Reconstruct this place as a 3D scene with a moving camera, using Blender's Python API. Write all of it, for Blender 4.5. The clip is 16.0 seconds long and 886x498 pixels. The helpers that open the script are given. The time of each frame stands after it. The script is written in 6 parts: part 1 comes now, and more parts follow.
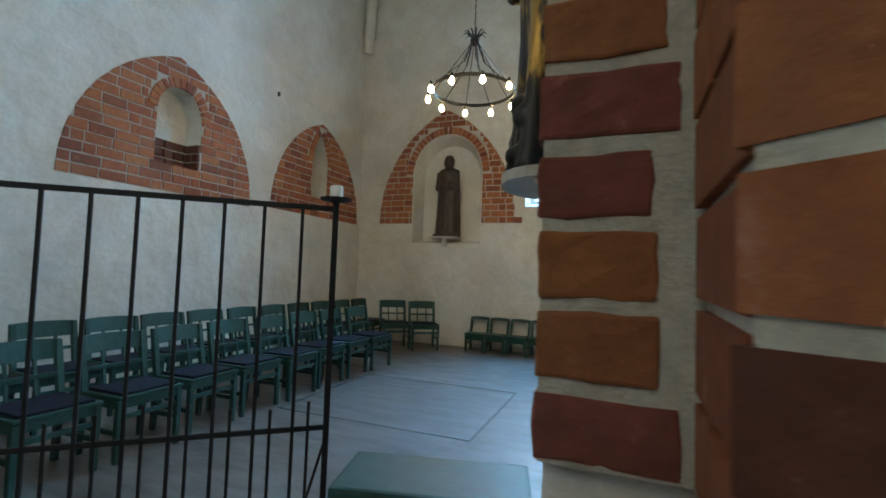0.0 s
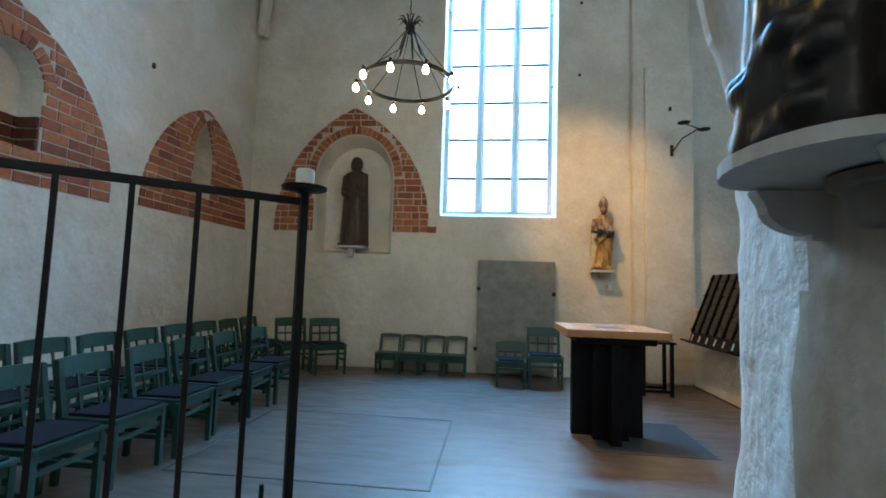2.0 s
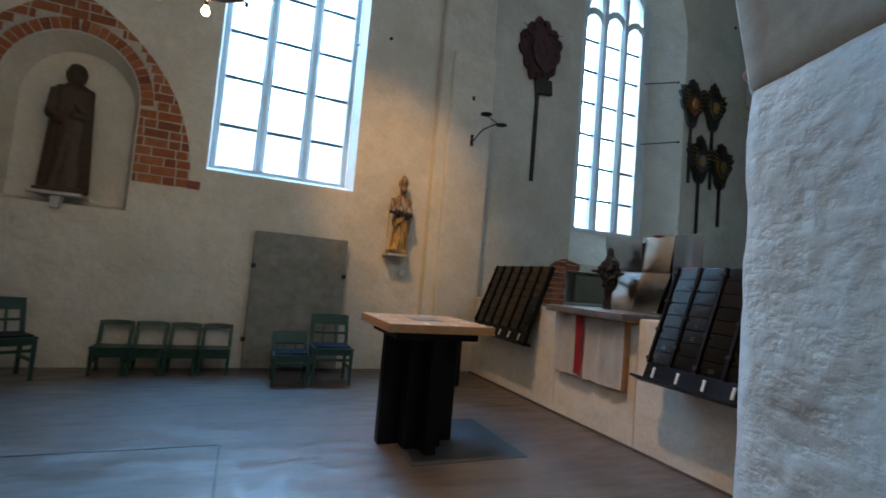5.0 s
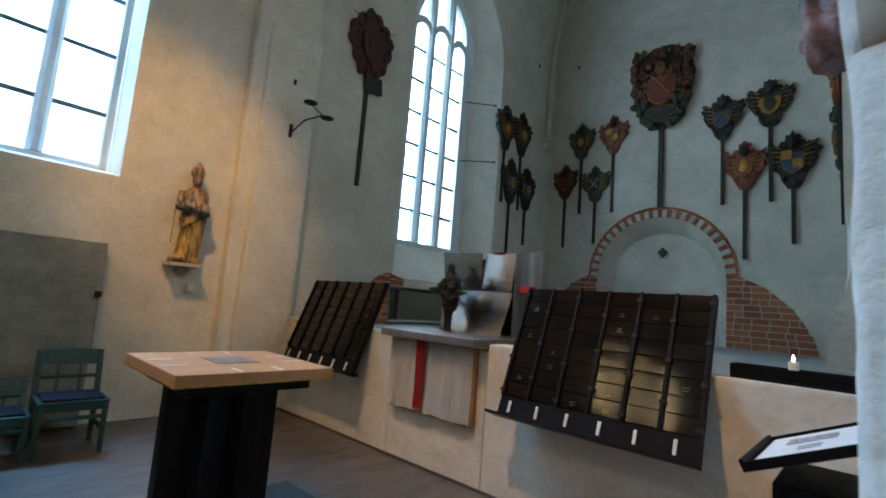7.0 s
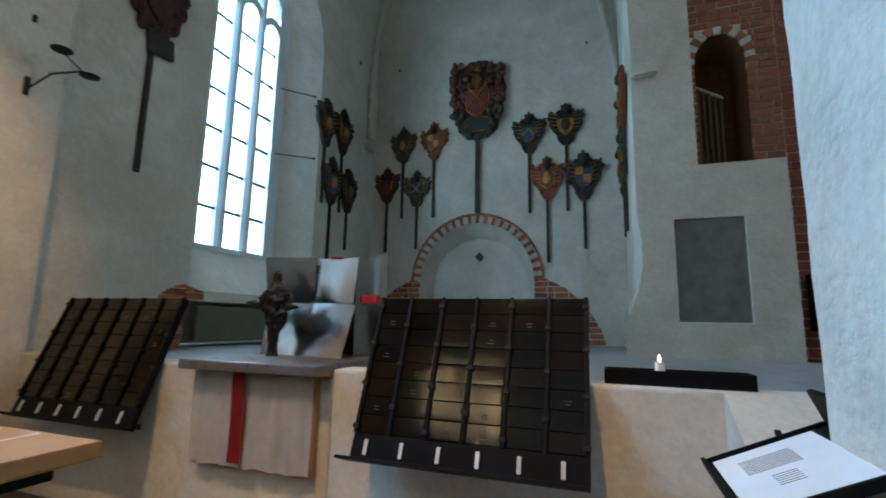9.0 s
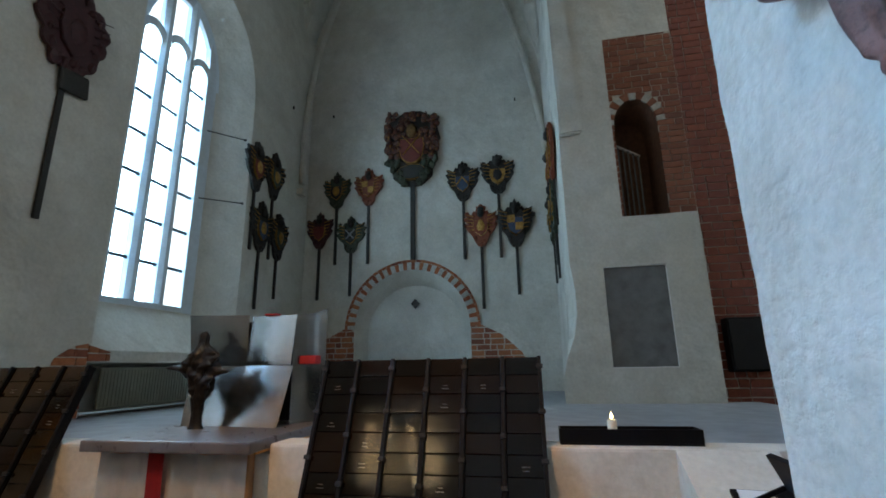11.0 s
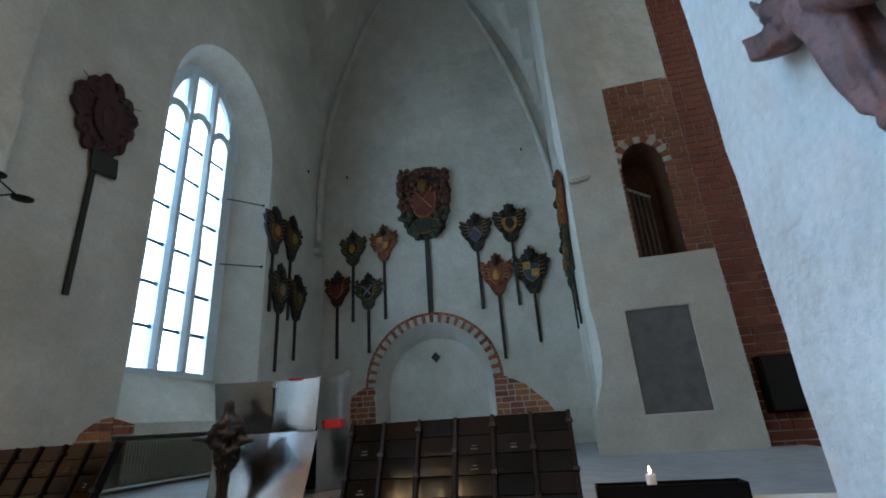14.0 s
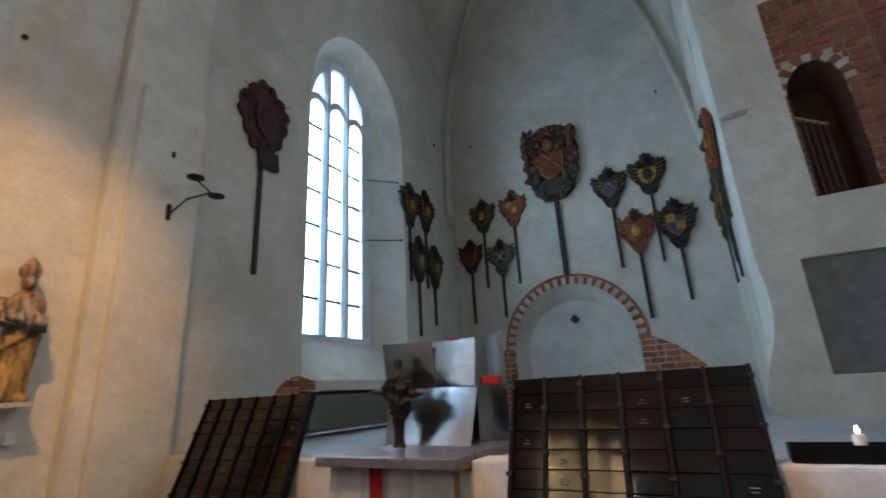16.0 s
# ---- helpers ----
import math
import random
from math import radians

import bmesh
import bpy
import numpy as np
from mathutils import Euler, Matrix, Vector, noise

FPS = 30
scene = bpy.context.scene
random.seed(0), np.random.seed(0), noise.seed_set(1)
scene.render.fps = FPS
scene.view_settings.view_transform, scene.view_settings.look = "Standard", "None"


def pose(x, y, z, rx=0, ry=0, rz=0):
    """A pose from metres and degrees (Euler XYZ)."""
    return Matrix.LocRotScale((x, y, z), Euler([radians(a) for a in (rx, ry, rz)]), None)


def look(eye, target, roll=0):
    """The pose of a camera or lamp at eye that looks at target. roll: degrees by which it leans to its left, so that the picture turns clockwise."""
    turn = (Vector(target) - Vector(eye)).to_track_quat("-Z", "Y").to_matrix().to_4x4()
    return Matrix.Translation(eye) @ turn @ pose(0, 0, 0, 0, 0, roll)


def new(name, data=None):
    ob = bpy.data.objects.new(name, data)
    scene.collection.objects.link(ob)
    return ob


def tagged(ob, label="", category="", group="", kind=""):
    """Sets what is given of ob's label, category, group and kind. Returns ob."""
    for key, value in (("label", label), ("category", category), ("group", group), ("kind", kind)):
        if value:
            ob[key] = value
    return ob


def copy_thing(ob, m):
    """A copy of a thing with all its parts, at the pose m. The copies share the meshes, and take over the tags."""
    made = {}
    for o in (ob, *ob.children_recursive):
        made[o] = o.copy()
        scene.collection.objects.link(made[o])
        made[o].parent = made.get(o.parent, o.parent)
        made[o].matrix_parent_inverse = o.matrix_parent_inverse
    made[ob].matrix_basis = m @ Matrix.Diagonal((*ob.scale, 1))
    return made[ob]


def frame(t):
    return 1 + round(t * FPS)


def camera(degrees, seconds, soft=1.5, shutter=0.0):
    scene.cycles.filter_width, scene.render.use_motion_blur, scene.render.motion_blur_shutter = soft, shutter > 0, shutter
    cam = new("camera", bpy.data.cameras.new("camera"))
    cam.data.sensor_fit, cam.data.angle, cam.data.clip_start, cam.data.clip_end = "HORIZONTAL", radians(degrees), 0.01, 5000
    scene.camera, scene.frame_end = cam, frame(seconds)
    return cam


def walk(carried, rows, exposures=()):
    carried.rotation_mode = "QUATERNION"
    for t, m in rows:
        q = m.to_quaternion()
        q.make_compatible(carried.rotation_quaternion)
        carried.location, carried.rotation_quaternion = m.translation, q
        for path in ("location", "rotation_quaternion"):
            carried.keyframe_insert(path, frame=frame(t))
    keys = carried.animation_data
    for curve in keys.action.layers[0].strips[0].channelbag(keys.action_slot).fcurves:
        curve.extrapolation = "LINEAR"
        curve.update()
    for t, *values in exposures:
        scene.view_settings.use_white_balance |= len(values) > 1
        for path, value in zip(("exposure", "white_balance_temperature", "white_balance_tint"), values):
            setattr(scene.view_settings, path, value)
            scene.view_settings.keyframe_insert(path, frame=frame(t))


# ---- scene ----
cam = camera(87.0, 16.0, soft=1.7, shutter=0.4)

PATH = [
    (0, (0.027, 0.027, 1.41), (-0.71, 1.884, 1.508), 2.0),
    (0.5, (-0.159, 0.107, 1.414), (-0.773, 2.008, 1.495), 2.4),
    (1, (-0.347, 0.282, 1.395), (-0.813, 2.222, 1.535), 2.8),
    (1.5, (-0.543, 0.418, 1.414), (-0.891, 2.38, 1.586), 3.5),
    (2, (-0.765, 0.483, 1.422), (-0.988, 2.464, 1.585), 1.8),
    (2.5, (-0.924, 0.583, 1.423), (-0.988, 2.577, 1.562), 2.1),
    (2.8, (-0.994, 0.692, 1.425), (-0.951, 2.683, 1.604), 2.3),
    (3, (-1.012, 0.782, 1.434), (-0.909, 2.77, 1.628), 2.1),
    (3.2, (-1.055, 0.865, 1.431), (-0.904, 2.851, 1.614), 2.5),
    (5.5, (-1.173, 1.736, 1.438), (-0.218, 3.488, 1.573), 4.7),
    (6, (-1.159, 1.998, 1.473), (-0.036, 3.645, 1.636), 4.3),
    (6.5, (-1.098, 2.169, 1.496), (0.221, 3.663, 1.673), 4.6),
    (7, (-0.967, 2.402, 1.52), (0.482, 3.758, 1.763), 4.6),
    (7.5, (-0.91, 2.643, 1.535), (0.611, 3.917, 1.781), 5.1),
    (8, (-0.886, 2.832, 1.566), (0.76, 3.937, 1.825), 3.4),
    (8.3, (-0.842, 2.913, 1.555), (0.885, 3.883, 1.827), 2.8),
    (8.5, (-0.766, 2.946, 1.562), (1.006, 3.832, 1.837), 2.0),
    (9, (-0.56, 3.036, 1.565), (1.301, 3.701, 1.877), 1.1),
    (9.2, (-0.523, 3.061, 1.574), (1.363, 3.646, 1.889), 0.9),
    (11.5, (-0.556, 3.187, 1.691), (1.344, 3.509, 2.225), -1.8),
    (12, (-0.606, 3.185, 1.691), (1.285, 3.455, 2.283), -2.8),
    (12.5, (-0.594, 3.153, 1.735), (1.272, 3.416, 2.405), -3.8),
    (13, (-0.619, 3.166, 1.747), (1.219, 3.447, 2.485), -4.3),
    (13.5, (-0.604, 3.188, 1.717), (1.216, 3.535, 2.471), -4.2),
    (14, (-0.594, 3.191, 1.715), (1.238, 3.598, 2.407), -3.9),
    (14.5, (-0.592, 3.213, 1.689), (1.242, 3.684, 2.333), -3.4),
    (15, (-0.588, 3.237, 1.68), (1.234, 3.811, 2.273), -3.0),
    (15.5, (-0.613, 3.262, 1.673), (1.167, 3.973, 2.246), -3.4),
    (16, (-0.695, 3.334, 1.667), (0.982, 4.25, 2.257), -3.2),
]
walk(cam, [(t, look(eye, target, roll)) for t, eye, target, roll in PATH], [(0.0, 0.66, 6500, 1), (1.5, 0.62, 6200, 0), (3.2, 0.28, 6100, 7), (5.5, -0.10, 6450, 8), (6.5, -0.04, 6550, 7), (7.0, 0.09, 6600, 5), (8.5, 0.18, 6500, 3), (9.2, 0.14, 6400, 4), (11.3, 0.02, 6550, 8), (14.5, 0.06, 6550, 10), (16.0, 0.27, 6700, 12)])

# ---- world and light ----
world = bpy.data.worlds.new("world")
scene.world = world
world.use_nodes = True
wn = world.node_tree
sky = wn.nodes.new("ShaderNodeTexSky")
sky.sky_type = "NISHITA"
sky.sun_disc = False
sky.sun_elevation = radians(35)
sky.sun_rotation = radians(200)
wn.links.new(sky.outputs[0], wn.nodes["Background"].inputs[0])
wn.nodes["Background"].inputs[1].default_value = 0.15


def lamp(name, kind, m, energy, color, **more):
    data = bpy.data.lights.new(name, kind)
    data.energy, data.color = energy, color
    if kind == "AREA":
        data.shape, data.size, data.size_y = "RECTANGLE", more["w"], more["h"]
    if kind == "SPOT":
        data.spot_size, data.spot_blend, data.shadow_soft_size = radians(more["cone"]), more["blend"], more["soft"]
    if kind == "POINT":
        data.shadow_soft_size = more["soft"]
    ob = new(name, data)
    ob.matrix_world = m
    return ob


sun_data = bpy.data.lights.new("sun", "SUN")
sun_data.energy, sun_data.angle, sun_data.color = 1.0, radians(12), (1.0, 0.96, 0.9)
sun = new("sun", sun_data)
sun.matrix_world = look((0, -20, 20), (0, 0, 0))

lamp("daylight_window_1", "AREA", look((-0.75, 10.8, 5.6), (-0.75, 1.5, 1.7)), 330, (0.34, 0.66, 1.0), w=1.8, h=6.6)
# added blue fill high outside the tall window, to blue floor and pier
lamp("sky_fill_high", "AREA", look((-0.1, 11.0, 9.3), (0.1, 3.8, 0.0)), 2000, (0.17, 0.50, 1.0), w=3.0, h=3.0)
lamp("daylight_window_2", "AREA", look((5.5, 9.45, 5.0), (5.5, 0, 3.2)), 205, (0.48, 0.76, 1.0), w=1.7, h=4.9)
# added warm fill behind the walker; no nave window is known there
lamp("nave_fill", "AREA", look((-2.2, -3.8, 5.5), (-2.6, 4, 2.0)), 62, (1.0, 0.90, 0.74), w=4.0, h=4.0)
# added cool fill from the unseen south side, brightening the chancel
lamp("south_fill", "AREA", look((4.8, -3.9, 7.0), (4.6, 6, 4.0)), 170, (0.88, 0.96, 1.0), w=3.4, h=5.0)
WARM = (1.0, 0.53, 0.17)
lamp("warm_spot", "SPOT", look((-2.16, 3.9, 7.9), (0.98, 8.5, 2.8)), 1250, WARM, cone=25, blend=0.9, soft=0.04)
lamp("table_spot", "SPOT", look((-2.35, 5.1, 8.6), (1.7, 4.8, 0.5)), 1250, (1.0, 0.58, 0.28), cone=46, blend=0.9, soft=0.04)

# ---- materials ----


def mat(name):
    m = bpy.data.materials.new(name)
    m.use_nodes = True
    nt = m.node_tree
    return m, nt, nt.nodes["Principled BSDF"]


def tex(nt, kind, **inputs):
    n = nt.nodes.new(kind)
    for k, v in inputs.items():
        n.inputs[k.replace("_", " ")].default_value = v
    return n


def coords(nt):
    g = nt.nodes.new("ShaderNodeNewGeometry")
    return g.outputs["Position"]


def ramp(nt, src, stops):
    r = nt.nodes.new("ShaderNodeValToRGB")
    els = r.color_ramp.elements
    while len(els) < len(stops):
        els.new(0.5)
    for e, (p, c) in zip(els, stops):
        e.position = p
        e.color = (*c, 1) if len(c) == 3 else c
    nt.links.new(src, r.inputs[0])
    return r.outputs[0]


def mix(nt, fac, a, b, blend="MIX"):
    n = nt.nodes.new("ShaderNodeMix")
    n.data_type, n.blend_type = "RGBA", blend
    for sock, v in ((n.inputs[0], fac), (n.inputs[6], a), (n.inputs[7], b)):
        if isinstance(v, bpy.types.NodeSocket):
            nt.links.new(v, sock)
        elif isinstance(v, (int, float)):
            sock.default_value = v
        else:
            sock.default_value = (*v, 1)
    return n.outputs[2]


def bump(nt, bsdf, src, strength, distance, onto=None):
    b = nt.nodes.new("ShaderNodeBump")
    b.inputs["Strength"].default_value, b.inputs["Distance"].default_value = strength, distance
    nt.links.new(src, b.inputs["Height"])
    if onto:
        nt.links.new(onto, b.inputs["Normal"])
    nt.links.new(b.outputs[0], bsdf.inputs["Normal"])
    return b.outputs[0]


def noise_tex(nt, vec, scale, detail=6, rough=0.6):
    n = tex(nt, "ShaderNodeTexNoise", Scale=scale, Detail=detail, Roughness=rough)
    nt.links.new(vec, n.inputs["Vector"])
    return n.outputs["Fac"]


def plaster_mat(name, light, dark, warm, bumps=1.0, grain=1.0, trowel=0.0):
    m, nt, b = mat(name)
    p = coords(nt)
    big = ramp(nt, noise_tex(nt, p, 0.9, 5, 0.65), [(0.34, dark), (0.56, light)])
    blot = ramp(nt, noise_tex(nt, p, 3.1, 8, 0.72), [(0.42, (0, 0, 0)), (0.72, (1, 1, 1))])
    c = mix(nt, blot, big, warm)
    fine = ramp(nt, noise_tex(nt, p, 26, 6, 0.7), [(0.3, (0.86, 0.86, 0.86)), (0.7, (1.04, 1.04, 1.04))])
    c = mix(nt, 1.0, c, fine, "MULTIPLY")
    nt.links.new(c, b.inputs["Base Color"])
    b.inputs["Roughness"].default_value = 0.9
    n1 = bump(nt, b, noise_tex(nt, p, 2.6, 3, 0.5), 0.75 * bumps, 0.07)
    n2 = bump(nt, b, noise_tex(nt, p, 8, 3, 0.5), 0.17 * bumps, 0.03, n1)
    if trowel:
        lay = nt.nodes.new("ShaderNodeMapping")
        lay.inputs["Rotation"].default_value = (0.3, 0.75, 0.3)
        lay.inputs["Scale"].default_value = (1.0, 1.0, 1.7)
        nt.links.new(p, lay.inputs["Vector"])
        dabs = ramp(nt, noise_tex(nt, lay.outputs[0], 11, 4, 0.5), [(0.36, (0, 0, 0)), (0.52, (0.8, 0.8, 0.8)), (0.72, (1, 1, 1))])
        n2 = bump(nt, b, dabs, 0.5 * trowel, 0.02, n2)
    pits = ramp(nt, noise_tex(nt, p, 30, 4, 0.55), [(0.3, (0, 0, 0)), (0.42, (1, 1, 1))])
    n3 = bump(nt, b, pits, 0.08 * grain, 0.006, n2)
    bump(nt, b, noise_tex(nt, p, 60, 5, 0.6), 0.11 * grain, 0.006, n3)
    return m


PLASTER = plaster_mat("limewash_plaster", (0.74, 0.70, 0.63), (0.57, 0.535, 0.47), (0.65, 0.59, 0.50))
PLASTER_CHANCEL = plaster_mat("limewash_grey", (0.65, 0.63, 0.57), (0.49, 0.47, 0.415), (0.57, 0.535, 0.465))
ROUGH_PLASTER = plaster_mat("rough_limewash", (0.74, 0.72, 0.68), (0.60, 0.575, 0.53), (0.66, 0.62, 0.56), 1.3, 1.7, 0.4)
BEIGE_SHADE_PLASTER = plaster_mat("beige_shade_lime_plaster", (0.46, 0.40, 0.32), (0.34, 0.29, 0.225), (0.40, 0.335, 0.255), 0.6, 0.8)


def brick_mat(name, tints):
    m, nt, b = mat(name)
    p = coords(nt)
    info = nt.nodes.new("ShaderNodeObjectInfo")
    k = len(tints)
    c = ramp(nt, info.outputs["Random"], [(i / (k - 1), t) for i, t in enumerate(tints)])
    v = ramp(nt, noise_tex(nt, p, 18, 7, 0.7), [(0.25, (0.6, 0.58, 0.56)), (0.7, (1.12, 1.1, 1.05))])
    c = mix(nt, 1.0, c, v, "MULTIPLY")
    lime = ramp(nt, noise_tex(nt, p, 9, 8, 0.75), [(0.6, (0, 0, 0)), (0.85, (0.5, 0.5, 0.5))])
    c = mix(nt, lime, c, (0.55, 0.47, 0.4))
    nt.links.new(c, b.inputs["Base Color"])
    b.inputs["Roughness"].default_value = 0.88
    bump(nt, b, noise_tex(nt, p, 45, 6, 0.65), 0.5, 0.008)
    return m


BRICK = brick_mat("old_red_brick", [(0.24, 0.07, 0.035), (0.36, 0.115, 0.05), (0.42, 0.155, 0.065), (0.20, 0.06, 0.035), (0.45, 0.18, 0.075)])
BRICK_DULL = brick_mat("dull_brown_brick", [(0.22, 0.08, 0.046), (0.28, 0.105, 0.058), (0.17, 0.06, 0.038), (0.31, 0.12, 0.066)])
BRICK_MAROON_SHADE = brick_mat("maroon_shade_brick", [(0.20, 0.062, 0.045), (0.25, 0.075, 0.045)])
BRICK_OCHRE = brick_mat("ochre_brick", [(0.31, 0.118, 0.040), (0.27, 0.105, 0.044)])
# dark brick colour that carries shade, for the recess and lower pier courses
BRICK_SHADE = brick_mat("shaded_brown_brick", [(0.10, 0.032, 0.018), (0.13, 0.042, 0.022)])
BRICK_DARK = brick_mat("worn_dark_brick", [(0.34, 0.12, 0.045), (0.24, 0.07, 0.035), (0.38, 0.145, 0.05), (0.26, 0.08, 0.038), (0.34, 0.125, 0.05)])


def simple_mat(name, color, rough=0.6, metal=0.0, var=0.25, scale=14.0, bumps=0.25, color2=None, spec=0.5):
    m, nt, b = mat(name)
    p = coords(nt)
    lo = tuple(x * (1 - var) for x in color)
    hi = color2 or tuple(min(1, x * (1 + var)) for x in color)
    c = ramp(nt, noise_tex(nt, p, scale, 6, 0.65), [(0.3, lo), (0.7, hi)])
    big = ramp(nt, noise_tex(nt, p, scale * 0.12, 4, 0.6), [(0.3, (0.88, 0.88, 0.88)), (0.7, (1.05, 1.05, 1.05))])
    c = mix(nt, 1.0, c, big, "MULTIPLY")
    nt.links.new(c, b.inputs["Base Color"])
    r = nt.nodes.new("ShaderNodeMapRange")
    r.inputs["To Min"].default_value, r.inputs["To Max"].default_value = max(0.03, rough - 0.1), min(1, rough + 0.1)
    nt.links.new(noise_tex(nt, p, scale * 2, 4, 0.6), r.inputs["Value"])
    nt.links.new(r.outputs[0], b.inputs["Roughness"])
    b.inputs["Metallic"].default_value = metal
    b.inputs["Specular IOR Level"].default_value = spec
    if bumps:
        bump(nt, b, noise_tex(nt, p, scale * 4, 5, 0.6), bumps, 0.006)
    return m


MORTAR = simple_mat("lime_mortar", (0.50, 0.45, 0.39), 0.92, 0, 0.2, 30, 0.8)
MORTAR_GREY = simple_mat("grey_pointing_mortar", (0.50, 0.47, 0.40), 0.95, 0, 0.22, 26, 0.9)
GREEN = simple_mat("green_painted_wood", (0.016, 0.060, 0.050), 0.42, 0, 0.25, 20, 0.15, None, 0.4)
GREEN_DARK = simple_mat("bottle_green_paint", (0.006, 0.042, 0.026), 0.36, 0, 0.2, 20, 0.1)
CUSHION = simple_mat("navy_seat_cushion", (0.005, 0.007, 0.017), 0.6, 0, 0.3, 60, 0.5, None, 0.2)
IRON = simple_mat("black_wrought_iron", (0.012, 0.012, 0.013), 0.55, 0.4, 0.3, 40, 0.3)
BLACK = simple_mat("black_painted_board", (0.004, 0.004, 0.0055), 0.5, 0, 0.3, 8, 0.1, None, 0.14)
GLOSS_BLACK = simple_mat("glossy_dark_plate", (0.004, 0.0035, 0.0035), 0.06, 0, 0.4, 5, 0.03, None, 0.45)
GLOSS_BROWN = simple_mat("glossy_brown_plate", (0.010, 0.005, 0.0035), 0.06, 0, 0.4, 5, 0.03, None, 0.45)
OAK = simple_mat("pale_oak", (0.43, 0.205, 0.08), 0.45, 0, 0.18, 9, 0.1)
STEEL = simple_mat("brushed_steel", (0.60, 0.59, 0.57), 0.20, 1.0, 0.06, 3, 0.0)
BRONZE = simple_mat("dark_bronze", (0.014, 0.012, 0.011), 0.4, 0.5, 0.4, 20, 0.4)
INLAY = simple_mat("dark_floor_inlay", (0.09, 0.085, 0.085), 0.6, 0, 0.2, 9, 0.1)
DARK_WOOD = simple_mat("dark_carved_wood", (0.055, 0.035, 0.024), 0.6, 0, 0.4, 14, 0.5)
GILT = simple_mat("worn_gilding", (0.42, 0.22, 0.05), 0.38, 0.75, 0.4, 22, 0.4, (0.62, 0.36, 0.10))
RED_CLOTH = simple_mat("red_ribbon", (0.42, 0.02, 0.025), 0.8, 0, 0.15, 30, 0.2)
LINEN = simple_mat("white_linen", (0.82, 0.79, 0.76), 0.9, 0, 0.07, 12, 0.25)
SLATE = simple_mat("blue_grey_stone", (0.30, 0.31, 0.33), 0.55, 0, 0.22, 5, 0.3)
GRAVESTONE = simple_mat("grey_limestone", (0.24, 0.24, 0.22), 0.9, 0, 0.25, 6, 0.8)
SLATE_DARK = simple_mat("dull_slate_slab", (0.045, 0.05, 0.058), 0.5, 0, 0.25, 4, 0.3)
WHITE_BRICK = simple_mat("whitewashed_brick", (0.46, 0.45, 0.42), 0.85, 0, 0.25, 20, 0.4)
TABLET = simple_mat("dark_grey_slate", (0.15, 0.15, 0.145), 0.7, 0, 0.28, 5, 0.4)
WAX = simple_mat("white_wax", (0.8, 0.78, 0.72), 0.5, 0, 0.04, 10, 0.0)
PAPER = simple_mat("white_paper", (0.78, 0.8, 0.82), 0.8, 0, 0.03, 10, 0.0)
for plate_mat in (GLOSS_BLACK, GLOSS_BROWN):
    nt = plate_mat.node_tree
    fine_ = nt.nodes.new("ShaderNodeMapping")
    fine_.inputs["Scale"].default_value = (0.05, 0.05, 1.0)
    nt.links.new(coords(nt), fine_.inputs["Vector"])
    bump(nt, nt.nodes["Principled BSDF"], noise_tex(nt, fine_.outputs[0], 330, 2, 0.5), 0.55, 0.0005)
INK = simple_mat("grey_print", (0.12, 0.12, 0.13), 0.8, 0, 0.1, 10, 0.0)
WHITE_PAINT = simple_mat("white_window_paint", (0.62, 0.70, 0.76), 0.55, 0, 0.08, 12, 0.1)
CONSOLE = simple_mat("grey_painted_wood", (0.52, 0.49, 0.45), 0.6, 0, 0.12, 9, 0.2)
CORBEL_SHADE = simple_mat("brown_shaded_wood", (0.20, 0.165, 0.135), 0.65, 0, 0.2, 9, 0.2)
PLASTIC = simple_mat("white_plastic", (0.72, 0.72, 0.7), 0.4, 0, 0.04, 10, 0.0)
RADIATOR = simple_mat("olive_grey_radiator", (0.16, 0.16, 0.12), 0.5, 0, 0.1, 10, 0.0)
HATCH_DARK = simple_mat("blackened_carving", (0.014, 0.014, 0.012), 0.55, 0, 0.5, 25, 0.5)
HATCH_RED = simple_mat("faded_red_carving", (0.14, 0.02, 0.014), 0.55, 0, 0.4, 25, 0.5)
HATCH_MAROON = simple_mat("maroon_carving", (0.045, 0.009, 0.012), 0.6, 0, 0.4, 25, 0.5)
STAIR_BROWN = simple_mat("brown_brick_lining", (0.17, 0.085, 0.05), 0.9, 0, 0.3, 12, 0.6)
HATCH_GREEN = simple_mat("dark_green_carving", (0.035, 0.05, 0.03), 0.55, 0, 0.4, 25, 0.5)
HATCH_BLUE = simple_mat("dull_blue_carving", (0.04, 0.065, 0.12), 0.55, 0, 0.3, 25, 0.4)
HATCH_ORANGE = simple_mat("orange_red_carving", (0.19, 0.045, 0.016), 0.5, 0, 0.35, 25, 0.5)


